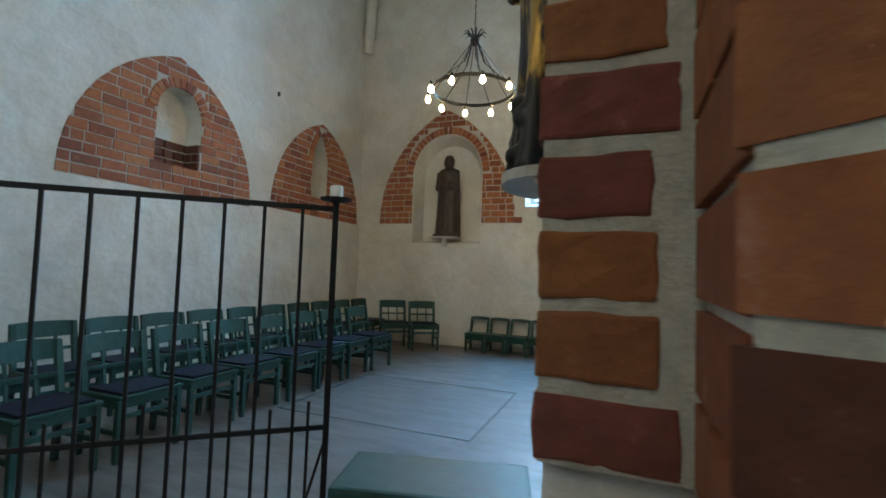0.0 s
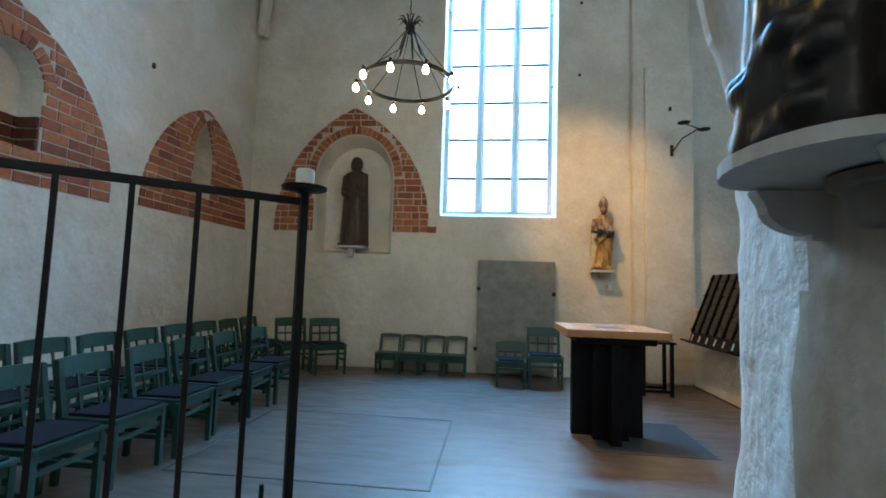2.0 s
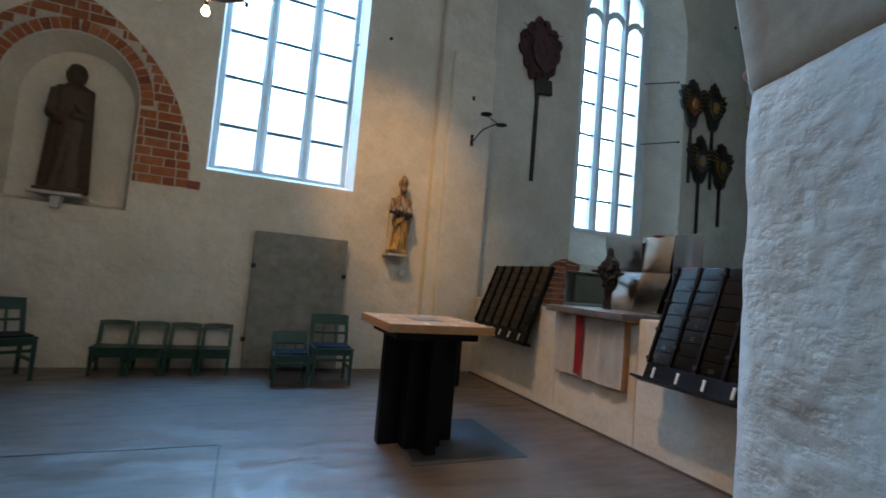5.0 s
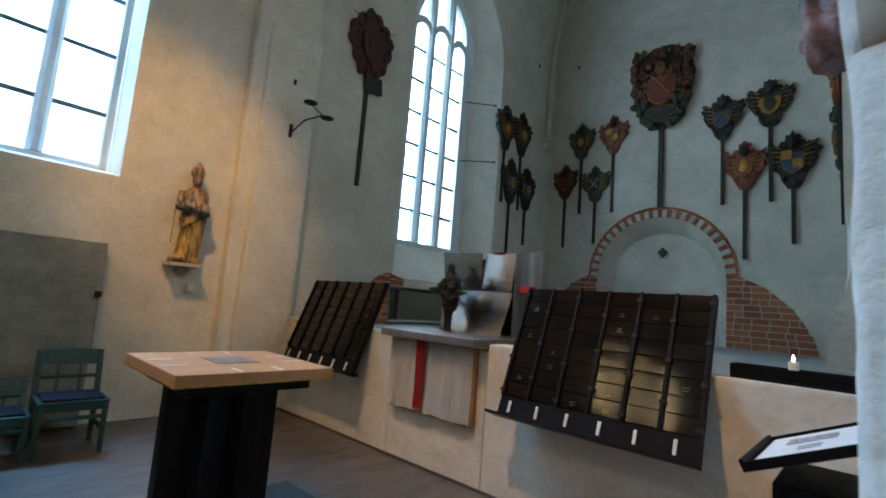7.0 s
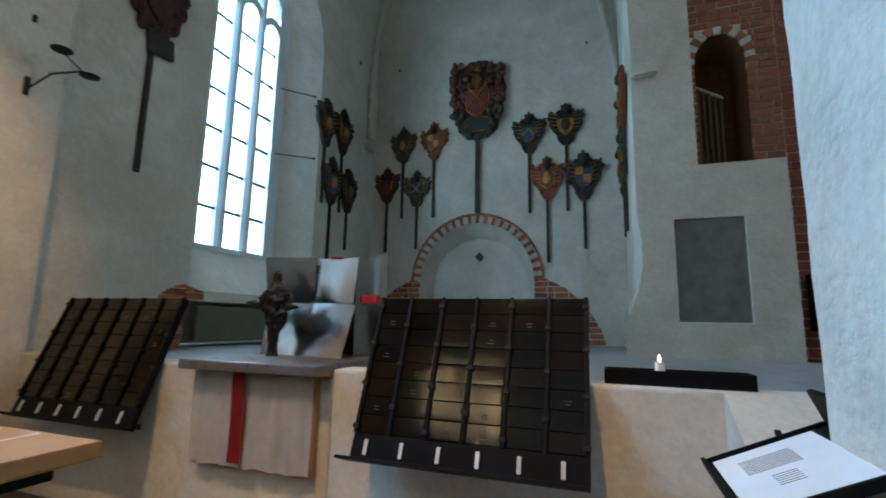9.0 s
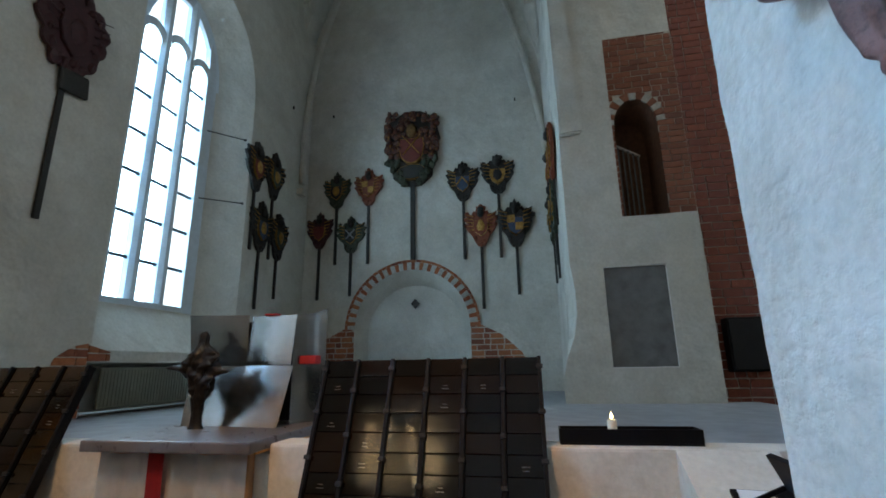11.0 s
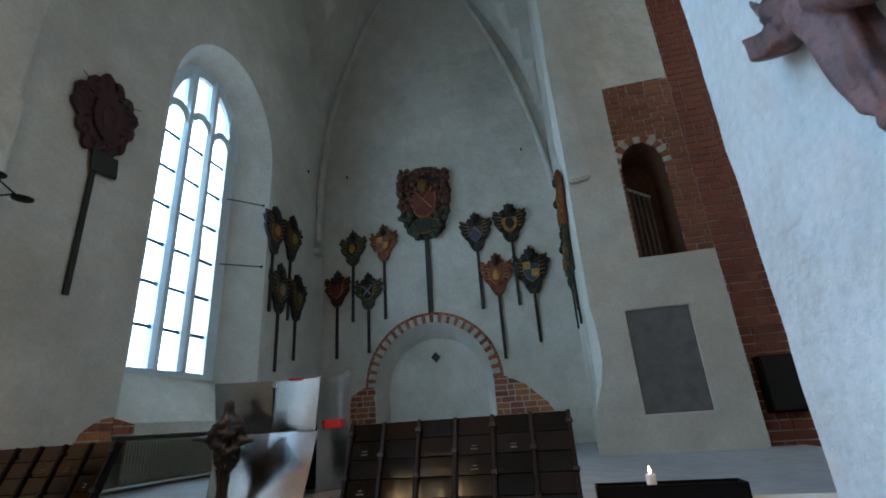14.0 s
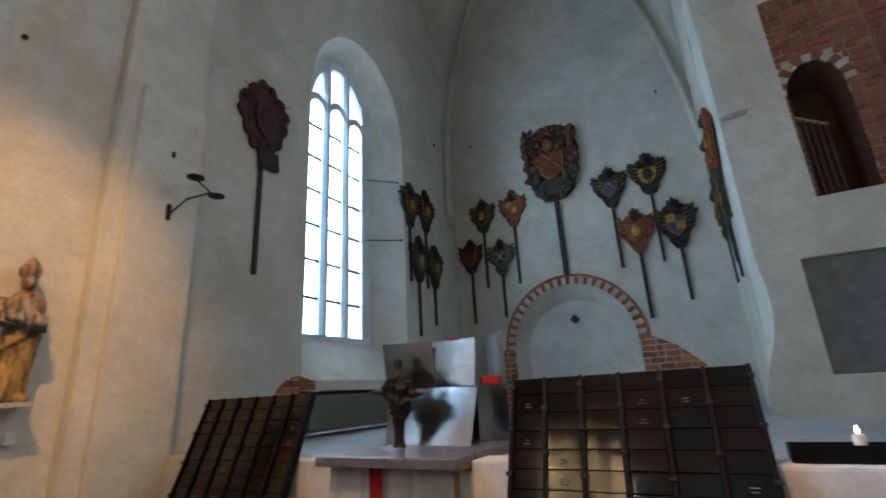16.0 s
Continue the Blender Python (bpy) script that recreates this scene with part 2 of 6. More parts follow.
def floor_material():
    m, nt, b = mat("pale_stone_floor")
    p = coords(nt)
    c = ramp(nt, noise_tex(nt, p, 1.1, 6, 0.6), [(0.3, (0.070, 0.052, 0.041)), (0.68, (0.118, 0.089, 0.073))])
    lay = nt.nodes.new("ShaderNodeMapping")
    lay.inputs["Rotation"].default_value = (0, 0, 0.55)
    lay.inputs["Scale"].default_value = (1.0, 4.0, 1.0)
    nt.links.new(p, lay.inputs["Vector"])
    vein = ramp(nt, noise_tex(nt, lay.outputs[0], 1.6, 8, 0.62), [(0.34, (0.50, 0.49, 0.49)), (0.5, (0.96, 0.96, 0.96)), (0.66, (1.35, 1.33, 1.31))])
    c = mix(nt, 1.0, c, vein, "MULTIPLY")
    fleck = ramp(nt, noise_tex(nt, lay.outputs[0], 3.4, 2, 0.4), [(0.2, (0.42, 0.41, 0.43)), (0.27, (1, 1, 1))])
    c = mix(nt, 1.0, c, fleck, "MULTIPLY")
    dust = ramp(nt, noise_tex(nt, p, 40, 5, 0.7), [(0.3, (0.9, 0.9, 0.9)), (0.7, (1.05, 1.05, 1.05))])
    c = mix(nt, 1.0, c, dust, "MULTIPLY")
    nt.links.new(c, b.inputs["Base Color"])
    worn = ramp(nt, noise_tex(nt, lay.outputs[0], 2.3, 7, 0.65), [(0.35, (0.56, 0.56, 0.56)), (0.6, (0.32, 0.32, 0.32))])
    nt.links.new(worn, b.inputs["Roughness"])
    b.inputs["IOR"].default_value = 1.7
    b.inputs["Specular IOR Level"].default_value = 1.0
    return m


FLOOR = floor_material()


def glow(name, color, strength):
    m = bpy.data.materials.new(name)
    m.use_nodes = True
    b = m.node_tree.nodes["Principled BSDF"]
    b.inputs["Base Color"].default_value = (*color, 1)
    b.inputs["Emission Color"].default_value = (*color, 1)
    b.inputs["Emission Strength"].default_value = strength
    return m


BULB = glow("lit_bulb", (1.0, 0.70, 0.36), 100)
FLAME = glow("candle_flame", (1.0, 0.72, 0.35), 14)
OUTSIDE = glow("bright_overcast_sky", (0.90, 0.96, 1.0), 1.2)


def glass_material():
    m, nt, b = mat("window_glass")
    b.inputs["Base Color"].default_value = (0.97, 0.99, 1, 1)
    b.inputs["Roughness"].default_value = 0.02
    b.inputs["Transmission Weight"].default_value = 1.0
    b.inputs["IOR"].default_value = 1.05
    return m


GLASS = glass_material()

# ---- mesh helpers ----


def part(name, bm, material, parent=None, label=""):
    me = bpy.data.meshes.new(name)
    bm.normal_update()
    bm.to_mesh(me)
    bm.free()
    me.materials.append(material)
    ob = new(name, me)
    if parent:
        ob.parent = parent
    if label:
        ob["label"] = label
    return ob


def thing(name, m, label, category, group="", kind=""):
    e = new(name)
    e.empty_display_size = 0.1
    e.matrix_world = m
    return tagged(e, label, category, group, kind)


def smooth(ob, angle=40):
    me = ob.data
    for p in me.polygons:
        p.use_smooth = True
    me.set_sharp_from_angle(angle=radians(angle))
    return ob


def add_box(bm, x0, y0, z0, x1, y1, z1, bevel=0.0, m=None):
    vs = [bm.verts.new(c) for c in ((x0, y0, z0), (x1, y0, z0), (x1, y1, z0), (x0, y1, z0), (x0, y0, z1), (x1, y0, z1), (x1, y1, z1), (x0, y1, z1))]
    fs = [bm.faces.new([vs[i] for i in f]) for f in ((3, 2, 1, 0), (4, 5, 6, 7), (0, 1, 5, 4), (1, 2, 6, 5), (2, 3, 7, 6), (3, 0, 4, 7))]
    out = vs
    if bevel:
        edges = list({e for f in fs for e in f.edges})
        r = bmesh.ops.bevel(bm, geom=edges, offset=bevel, segments=2, affect="EDGES", profile=0.6)
        out = list({v for f in r["faces"] for v in f.verts} | {v for v in vs if v.is_valid})
    if m is not None:
        bmesh.ops.transform(bm, matrix=m, verts=out)
    return out


def box(x0, y0, z0, x1, y1, z1, bevel=0.0, m=None):
    bm = bmesh.new()
    add_box(bm, x0, y0, z0, x1, y1, z1, bevel, m)
    return bm


def add_tube(bm, a, b, r0, r1=None, n=10):
    a, b = Vector(a), Vector(b)
    r1 = r0 if r1 is None else r1
    q = (b - a).to_track_quat("Z", "Y")
    rings = []
    for c, r in ((a, r0), (b, r1)):
        rings.append([bm.verts.new(c + q @ Vector((r * math.cos(2 * math.pi * i / n), r * math.sin(2 * math.pi * i / n), 0))) for i in range(n)])
    for i in range(n):
        j = (i + 1) % n
        bm.faces.new((rings[0][i], rings[0][j], rings[1][j], rings[1][i]))
    bm.faces.new(rings[0][::-1])
    bm.faces.new(rings[1])


def tube(a, b, r0, r1=None, n=10):
    bm = bmesh.new()
    add_tube(bm, a, b, r0, r1, n)
    return bm


def add_lathe(bm, profile, n=24, centre=(0, 0, 0), turn=2 * math.pi, start=0.0):
    """profile: (radius, z) from bottom to top."""
    full = turn > 6.28
    k = n if full else n + 1
    rings = []
    for r, z in profile:
        rings.append([bm.verts.new((centre[0] + r * math.cos(start + turn * i / n), centre[1] + r * math.sin(start + turn * i / n), centre[2] + z)) for i in range(k)])
    for a, b in zip(rings, rings[1:]):
        for i in range(n):
            j = (i + 1) % k
            bm.faces.new((a[i], a[j], b[j], b[i]))
    if full:
        if profile[0][0] > 1e-4:
            bm.faces.new(rings[0][::-1])
        if profile[-1][0] > 1e-4:
            bm.faces.new(rings[-1])
    bmesh.ops.remove_doubles(bm, verts=[v for r in rings for v in r], dist=1e-5)


def lathe(profile, n=24, centre=(0, 0, 0)):
    bm = bmesh.new()
    add_lathe(bm, profile, n, centre)
    return bm


def add_blob(bm, c, r, seed=0, rough=0.12, sub=2, scale=(1, 1, 1), freq=2.5):
    res = bmesh.ops.create_icosphere(bm, subdivisions=sub, radius=1)
    for v in res["verts"]:
        d = 1 + rough * 2 * noise.noise(v.co * freq + Vector((seed * 7.3, seed, 0)))
        v.co = Vector((v.co.x * scale[0], v.co.y * scale[1], v.co.z * scale[2])) * (r * d) + Vector(c)
    return res["verts"]


def prism(pts, frame_m, d0, d1):
    """A polygon in the plane of frame_m (local x, z), from depth d0 to d1 along local y."""
    bm = bmesh.new()
    a = [bm.verts.new(frame_m @ Vector((u, d0, v))) for u, v in pts]
    b = [bm.verts.new(frame_m @ Vector((u, d1, v))) for u, v in pts]
    n = len(pts)
    bm.faces.new(a)
    bm.faces.new(b[::-1])
    for i in range(n):
        j = (i + 1) % n
        bm.faces.new((a[j], a[i], b[i], b[j]))
    bmesh.ops.recalc_face_normals(bm, faces=bm.faces)
    return bm


def arch_curve(x0, x1, z0, zs, zt, n=10, pointed=True):
    """An opening's outline: from the foot at x0 up, over the arch that springs at zs and tops at zt, down to x1."""
    c, h, w = (x0 + x1) / 2, zt - zs, (x1 - x0) / 2
    pts = [(x0, z0)]
    left = []
    for i in range(n + 1):
        if pointed:
            s = i / n
            r = (h * h + w * w) / (2 * w)
            a1 = math.asin(min(1, h / r)) * s
            left.append((x0 + r * (1 - math.cos(a1)), zs + r * math.sin(a1)))
        else:
            a1 = math.pi / 2 * i / n
            left.append((c - w * math.cos(a1), zs + h * math.sin(a1)))
    right = [(2 * c - x, z) for x, z in left[::-1]][1:]
    if abs(zs - z0) < 1e-6:
        pts = []
    pts += left + right
    if abs(zs - z0) > 1e-6:
        pts.append((x1, z0))
    return pts


def wall_sheet(bm, frame_m, outer, holes):
    """A flat wall face with holes. holes: outlines."""
    edges = []
    for loop in [outer, *holes]:
        vs = [bm.verts.new(frame_m @ Vector((u, 0, v))) for u, v in loop]
        edges += [bm.edges.new((vs[i], vs[(i + 1) % len(vs)])) for i in range(len(vs))]
    bmesh.ops.triangle_fill(bm, use_beauty=True, use_dissolve=False, edges=edges)


def reveal(bm, frame_m, outline, back, depth, close=False, skip_base=False):
    """The sides of an opening from its outline on the face to its back outline at depth; close: a back face."""
    a = [bm.verts.new(frame_m @ Vector((u, 0, v))) for u, v in outline]
    b = [bm.verts.new(frame_m @ Vector((u, depth, v))) for u, v in back]
    n = len(a)
    for i in range(n):
        j = (i + 1) % n
        bm.faces.new((a[i], a[j], b[j], b[i]))
    if close:
        bm.faces.new(b)


def rect(x0, z0, x1, z1):
    return [(x0, z0), (x0, z1), (x1, z1), (x1, z0)]


# faces of the walls: local x runs along the wall, local y into the wall
F_NORTH = Matrix.Translation((0, 8.53, 0))
F_CHANCEL = Matrix.Translation((0, 8.45, 0))
F_WEST = Matrix.Translation((-5.27, 0, 0)) @ Matrix.Rotation(radians(90), 4, "Z")
F_EAST = Matrix.Translation((9.41, 0, 0)) @ Matrix.Rotation(radians(-90), 4, "Z")
# on F_WEST local x = world y; on F_EAST local x = -world y


def mirror(pts):
    return [(-u, v) for u, v in pts]

# ---- large structure ----


def structure(name, bm, material, label, category):
    bmesh.ops.recalc_face_normals(bm, faces=bm.faces)
    return tagged(part(name, bm, material), label, category, kind="structure")


structure("floor", box(-5.9, -4.2, -0.2, 2.9, 9.0, 0.0), FLOOR, "worn pale stone floor with dark flecks", "floor")

# a thin dark joint framing a rectangle in the floor
bm = bmesh.new()
for x0, y0, x1, y1 in ((-3.2, 3.831, -1.18, 3.849), (-3.2, 5.591, -1.18, 5.609), (-1.198, 3.849, -1.18, 5.591), (-3.2, 3.849, -3.182, 5.591)):
    add_box(bm, x0, y0, 0.0, x1, y1, 0.004)
structure("trim", bm, INLAY, "thin dark inlaid joint framing a floor panel", "floor inlay")

# openings
W1_FACE = arch_curve(-1.75, 0.255, 2.66, 7.2, 9.2, 8)
W1_BACK = arch_curve(-1.785, 0.26, 2.82, 7.15, 9.1, 8)
W2_FACE = arch_curve(4.28, 7.02, 1.95, 6.85, 8.62, 12, False)
W2_BACK = arch_curve(4.60, 6.50, 2.62, 6.9, 8.32, 12, False)
NICHE_N = arch_curve(-4.03, -2.60, 1.97, 3.35, 4.12, 8, False)
NICHE_N_BACK = arch_curve(-3.93, -2.70, 2.03, 3.3, 3.98, 8, False)
NICHE_W1 = arch_curve(3.88, 4.52, 2.6, 3.28, 3.62, 6, False)
NICHE_W1_BACK = arch_curve(3.90, 4.50, 2.62, 3.26, 3.6, 6, False)
NICHE_W2 = arch_curve(6.86, 7.32, 2.66, 3.3, 3.86, 6)
NICHE_W2_BACK = arch_curve(6.90, 7.28, 2.7, 3.28, 3.82, 6)
RAD = rect(4.25, 1.17, 7.3, 1.80)
E_IN = arch_curve(-7.13, -4.53, 1.17, 2.50, 3.80, 14, False)
E_BACK = arch_curve(-6.95, -4.71, 1.17, 2.40, 3.50, 14, False)

bm = bmesh.new()
wall_sheet(bm, F_NORTH, rect(-5.27, 0, 2.3, 16.2), [W1_FACE, NICHE_N])
reveal(bm, F_NORTH, W1_FACE, W1_BACK, 0.72)
reveal(bm, F_NORTH, NICHE_N, NICHE_N_BACK, 0.32, True)
structure("wall_north", bm, PLASTER, "uneven limewashed plaster wall with arched niche", "wall")
bm = bmesh.new()
wall_sheet(bm, F_CHANCEL, rect(2.3, 0.0, 9.41, 16.2), [W2_FACE, RAD])
reveal(bm, F_CHANCEL, W2_FACE, W2_BACK, 0.5)
reveal(bm, F_CHANCEL, RAD, RAD, 0.35, True)
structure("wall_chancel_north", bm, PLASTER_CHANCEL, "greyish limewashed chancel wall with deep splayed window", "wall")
bm = bmesh.new()
wall_sheet(bm, F_WEST, rect(-4.2, 0, 8.53, 16.2), [NICHE_W1, NICHE_W2])
reveal(bm, F_WEST, NICHE_W1, NICHE_W1_BACK, 0.24, True)
reveal(bm, F_WEST, NICHE_W2, NICHE_W2_BACK, 0.5, True)
structure("wall_west", bm, PLASTER, "limewashed plaster wall with small arched recesses", "wall")
bm = bmesh.new()
wall_sheet(bm, F_EAST, rect(-8.45, 0.9, -2.6, 16.2), [E_IN])
reveal(bm, F_EAST, E_IN, E_BACK, 0.4, True)
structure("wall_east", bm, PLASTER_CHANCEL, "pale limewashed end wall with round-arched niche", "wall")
structure("wall_south", box(-5.27, -4.5, 0, 3.0, -4.2, 16.2), PLASTER, "plain plaster wall", "wall")
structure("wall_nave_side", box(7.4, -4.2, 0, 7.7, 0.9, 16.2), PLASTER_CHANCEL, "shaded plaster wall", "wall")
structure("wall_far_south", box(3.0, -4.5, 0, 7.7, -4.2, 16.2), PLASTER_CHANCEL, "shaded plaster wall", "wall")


def vault(name, x0, x1, y0, y1, spring, rise_x, rise_y, material, label):
    """A groin vault: the upper envelope of two pointed barrels."""
    def profile(u, h):
        a = abs(u)
        w = 1.0
        r = (h * h + w * w) / (2 * w)
        return math.sqrt(max(0.0, r * r - (r - w + a) ** 2))
    bm = bmesh.new()
    n = 28
    grid = []
    hx, hy = (x1 - x0) / 2, (y1 - y0) / 2
    for i in range(n + 1):
        row = []
        for j in range(n + 1):
            u, v = -1 + 2 * i / n, -1 + 2 * j / n
            zu = profile(u, rise_x / hx) * hx
            zv = profile(v, rise_y / hy) * hy
            row.append(bm.verts.new((x0 + hx * (u + 1), y0 + hy * (v + 1), spring + max(zu, zv))))
        grid.append(row)
    for i in range(n):
        for j in range(n):
            bm.faces.new((grid[i][j], grid[i][j + 1], grid[i + 1][j + 1], grid[i + 1][j]))
    ob = part(name, bm, material)
    smooth(ob, 30)
    return tagged(ob, label, "ceiling", kind="structure")


vault("ceiling", -5.27, 1.9, 1.2, 8.53, 6.2, 7.0, 7.0, PLASTER, "limewashed groin vault over the chapel")
vault("ceiling_chancel", 1.9, 9.41, 2.5, 9.0, 6.3, 8.8, 8.8, PLASTER_CHANCEL, "limewashed groin vault over the chancel")
structure("ceiling_nave", box(-5.6, -4.5, 16.2, 9.8, 9.0, 16.4), PLASTER, "plain plaster ceiling", "ceiling")


def rib(name, pts, radius, material):
    bm = bmesh.new()
    n = 8
    rings = []
    for i, p in enumerate(pts):
        a = Vector(pts[max(0, i - 1)])
        b = Vector(pts[min(len(pts) - 1, i + 1)])
        q = (b - a).to_track_quat("Z", "Y")
        rings.append([bm.verts.new(Vector(p) + q @ Vector((radius * math.cos(2 * math.pi * k / n), radius * math.sin(2 * math.pi * k / n), 0))) for k in range(n)])
    for a, b in zip(rings, rings[1:]):
        for k in range(n):
            bm.faces.new((a[k], a[(k + 1) % n], b[(k + 1) % n], b[k]))
    ob = part(name, bm, material)
    smooth(ob)
    return tagged(ob, "moulded plaster vault rib", "vault rib", kind="structure")


# wall rib along the east wall; its north leg stands in the corner on a small corbel
pts = []
for y, z in arch_curve(2.64, 8.95, 4.9, 4.9, 15.5, 22):
    k = max(0.0, min(1.0, (y - 8.36) / 0.45))
    if z > 5.75 or y < 5:
        pts.append((9.38 - 0.42 * k, min(y, 8.37), z))
rib("trim", pts, 0.075, PLASTER_CHANCEL)
structure("trim", box(8.86, 8.28, 5.62, 9.10, 8.5, 5.80, 0.04), PLASTER_CHANCEL, "small plaster corbel under the vault rib", "corbel")
rib("trim", [(-5.2, 8.47, 6.0), (-4.7, 7.9, 8.9), (-3.9, 7.1, 11.2), (-1.7, 4.9, 13.1)], 0.11, PLASTER)

# pilaster between chapel and chancel
bm = bmesh.new()
add_box(bm, 1.47, 8.37, 0, 2.40, 8.6, 16.0, 0.05)
add_box(bm, 1.64, 8.285, 0, 2.405, 8.4, 5.2, 0.045)
structure("wall_pilaster", bm, PLASTER, "limewashed stepped wall pilaster", "pilaster")

# platform of the chancel and its front wall
structure("floor_chancel", box(2.46, 0.4, 0.9, 9.5, 8.6, 1.17), SLATE, "raised blue-grey stone chancel floor", "floor")
bm = bmesh.new()
for y0, y1, top in ((1.2, 4.88, 1.228), (4.88, 6.11, 1.165), (6.11, 8.6, 1.208)):
    add_box(bm, 2.36, y0, 0.0, 2.62, y1, top, 0.02)
structure("wall_parapet", bm, PLASTER, "low whitewashed masonry wall in front of the chancel", "wall")

structure("baseboard", box(2.345, 1.2, 0.0, 2.3605, 8.36, 0.022), INLAY, "thin dark strip along the foot of the wall", "wall foot")
# grey stone slab let into the floor beside the table
floor_slab = structure("floor_slab", box(0.17, 4.91, 0.0, 1.22, 5.98, 0.004), SLATE_DARK, "square of dull blue-grey slate let into the floor", "floor slab")

# the pier beside the walker
foot = [(-0.08, 0.70), (-0.045, 1.715), (0.175, 2.41), (0.215, 2.432), (0.7, 2.425), (1.27, 2.41), (1.32, 2.34), (1.34, 1.5), (1.3, -0.5), (0.78, -0.2), (0.108, 0.385), (0.118, 0.70)]
LEDGE = 2.08  # the arch springs from here
outline = []
for k, (a, b) in enumerate(zip(foot, foot[1:] + foot[:1])):
    cuts = max(1, int(math.dist(a, b) / 0.06)) if k < 6 else 1
    for c in range(cuts):
        f = c / cuts
        spring = {1: f, 2: 1.0, 3: 1 - f}.get(k, 0.0)
        outline.append((a[0] + f * (b[0] - a[0]), a[1] + f * (b[1] - a[1]), k, spring))
bm = bmesh.new()
rows = []
heights = [0.06 * i for i in range(34)] + [LEDGE - 0.012, LEDGE, LEDGE + 0.012] + [LEDGE + 0.06 + 0.06 * i for i in range(36)] + [4.6, 5.4, 7.0, 10.5]
for z in heights:
    r = []
    for x, y, k, spring in outline:
        d = 0.0
        if k < 6:
            p = Vector((x, y, z))
            d = 0.022 * noise.noise(p * 1.7) + 0.012 * noise.noise(p * 5.0) + 0.006 * noise.noise(p * 12.0)
            if k == 0:
                d *= 0.2
        out = 0.0
        if z > LEDGE - 0.001:
            out = spring * (0.007 + 0.22 * min(1.4, z - LEDGE))
        elif z < 0.95:
            out = spring * 0.10 * (1 - z / 0.95)
        if z == LEDGE:
            out -= 0.011 * (k in (1, 2, 3))
        r.append(bm.verts.new((x + d - out, y - 0.5 * d * (k == 1) + (0.5 * d if k in (3, 4) else 0) + 0.25 * out, z)))
    rows.append(r)
for a, b in zip(rows, rows[1:]):
    for k in range(len(outline)):
        j = (k + 1) % len(outline)
        bm.faces.new((a[k], a[j], b[j], b[k]))
# side face and springing: beige plaster, toned darker to stand for their shade
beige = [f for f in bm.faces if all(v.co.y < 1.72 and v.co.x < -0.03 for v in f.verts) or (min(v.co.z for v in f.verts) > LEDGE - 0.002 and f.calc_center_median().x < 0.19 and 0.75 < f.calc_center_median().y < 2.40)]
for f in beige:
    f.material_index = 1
smooth(structure("wall_pier", bm, ROUGH_PLASTER, "massive pier with rough thick whitewash and a springing ledge", "pier"), 50).data.materials.append(BEIGE_SHADE_PLASTER)

# chancel south pier with tablet and stair opening
F_SP = Matrix.Translation((6.2, 0, 0)) @ Matrix.Rotation(radians(-90), 4, "Z")
F_SR = Matrix.Translation((6.45, 0, 0)) @ Matrix.Rotation(radians(-90), 4, "Z")  # back of the tall recess
STAIR = arch_curve(-1.78, -1.15, 3.79, 5.27, 5.69, 8, False)
TABLET_HOLE = rect(-2.19, 1.62, -1.36, 3.0)
bm = bmesh.new()
edge = [(-2.84, 1.1), (-2.85, 1.45), (-2.78, 1.75), (-2.66, 2.05), (-2.60, 2.35), (-2.60, 2.7)]
edge += [(-2.64 + 0.025 * noise.noise(Vector((0, 0, z * 1.7))), z) for z in (3.1, 3.6, 4.1, 4.6, 5.1, 5.6, 6.2, 7.0, 8.0)]
wall_sheet(bm, F_SP, edge + [(-2.64, 16.2), (-1.87, 16.2), (-1.86, 3.70), (-0.87, 3.72), (-0.87, 1.1)], [TABLET_HOLE])
wall_sheet(bm, F_SR, rect(-1.90, 3.60, -0.78, 16.2), [STAIR])
for quad in (((6.2, 1.87, 16.2), (6.2, 1.86, 3.70), (6.46, 1.86, 3.70), (6.46, 1.87, 16.2)), ((6.2, 1.86, 3.70), (6.2, 0.87, 3.72), (6.46, 0.78, 3.79), (6.46, 1.86, 3.79))):
    bm.faces.new([bm.verts.new(c) for c in quad])
for (u0, v0), (u1, v1) in zip(edge, edge[1:] + [(-2.64, 16.2)]):
    quad = [bm.verts.new(c) for c in ((6.2, -u0, v0), (6.2, -u1, v1), (7.2, 2.675, v1), (7.2, 2.675, v0))]
    bm.faces.new(quad)
reveal(bm, F_SP, TABLET_HOLE, TABLET_HOLE, 0.07, True)
add_box(bm, 7.1, 2.67, 1.1, 9.41, 2.68, 16.2)
add_box(bm, 6.2, 0.86, 1.1, 9.41, 0.87, 3.72)
structure("wall_chancel_pier", bm, PLASTER_CHANCEL, "grey plastered chancel pier with a stair opening", "pier")
bm = bmesh.new()
reveal(bm, F_SR, STAIR, STAIR, 0.8, True)
structure("stair_recess", bm, STAIR_BROWN, "brown brick lining of the stair opening", "recess")
bm = bmesh.new()
bm = prism([(-2.63, 5.02), (-2.66, 7.6), (-2.56, 8.2), (-2.36, 7.9), (-2.30, 5.05)], F_SP, -0.12, 0.0)
bmesh.ops.bevel(bm, geom=bm.edges[:], offset=0.03, segments=2, affect="EDGES")
structure("trim", bm, PLASTER_CHANCEL, "plaster respond of the vault arch", "respond")

# ---- windows ----


def outside_panel(name, x0, z0, x1, z1, y):
    bm = bmesh.new()
    bm.faces.new([bm.verts.new(c) for c in ((x0, y, z0), (x1, y, z0), (x1, y, z1), (x0, y, z1))])
    tagged(part(name, bm, OUTSIDE), "bright overcast sky outside", "sky", kind="structure")


outside_panel("backdrop", -4.5, 0.5, 3.2, 13.0, 11.3)
outside_panel("backdrop", 3.3, 0.5, 11.5, 13.5, 11.4)


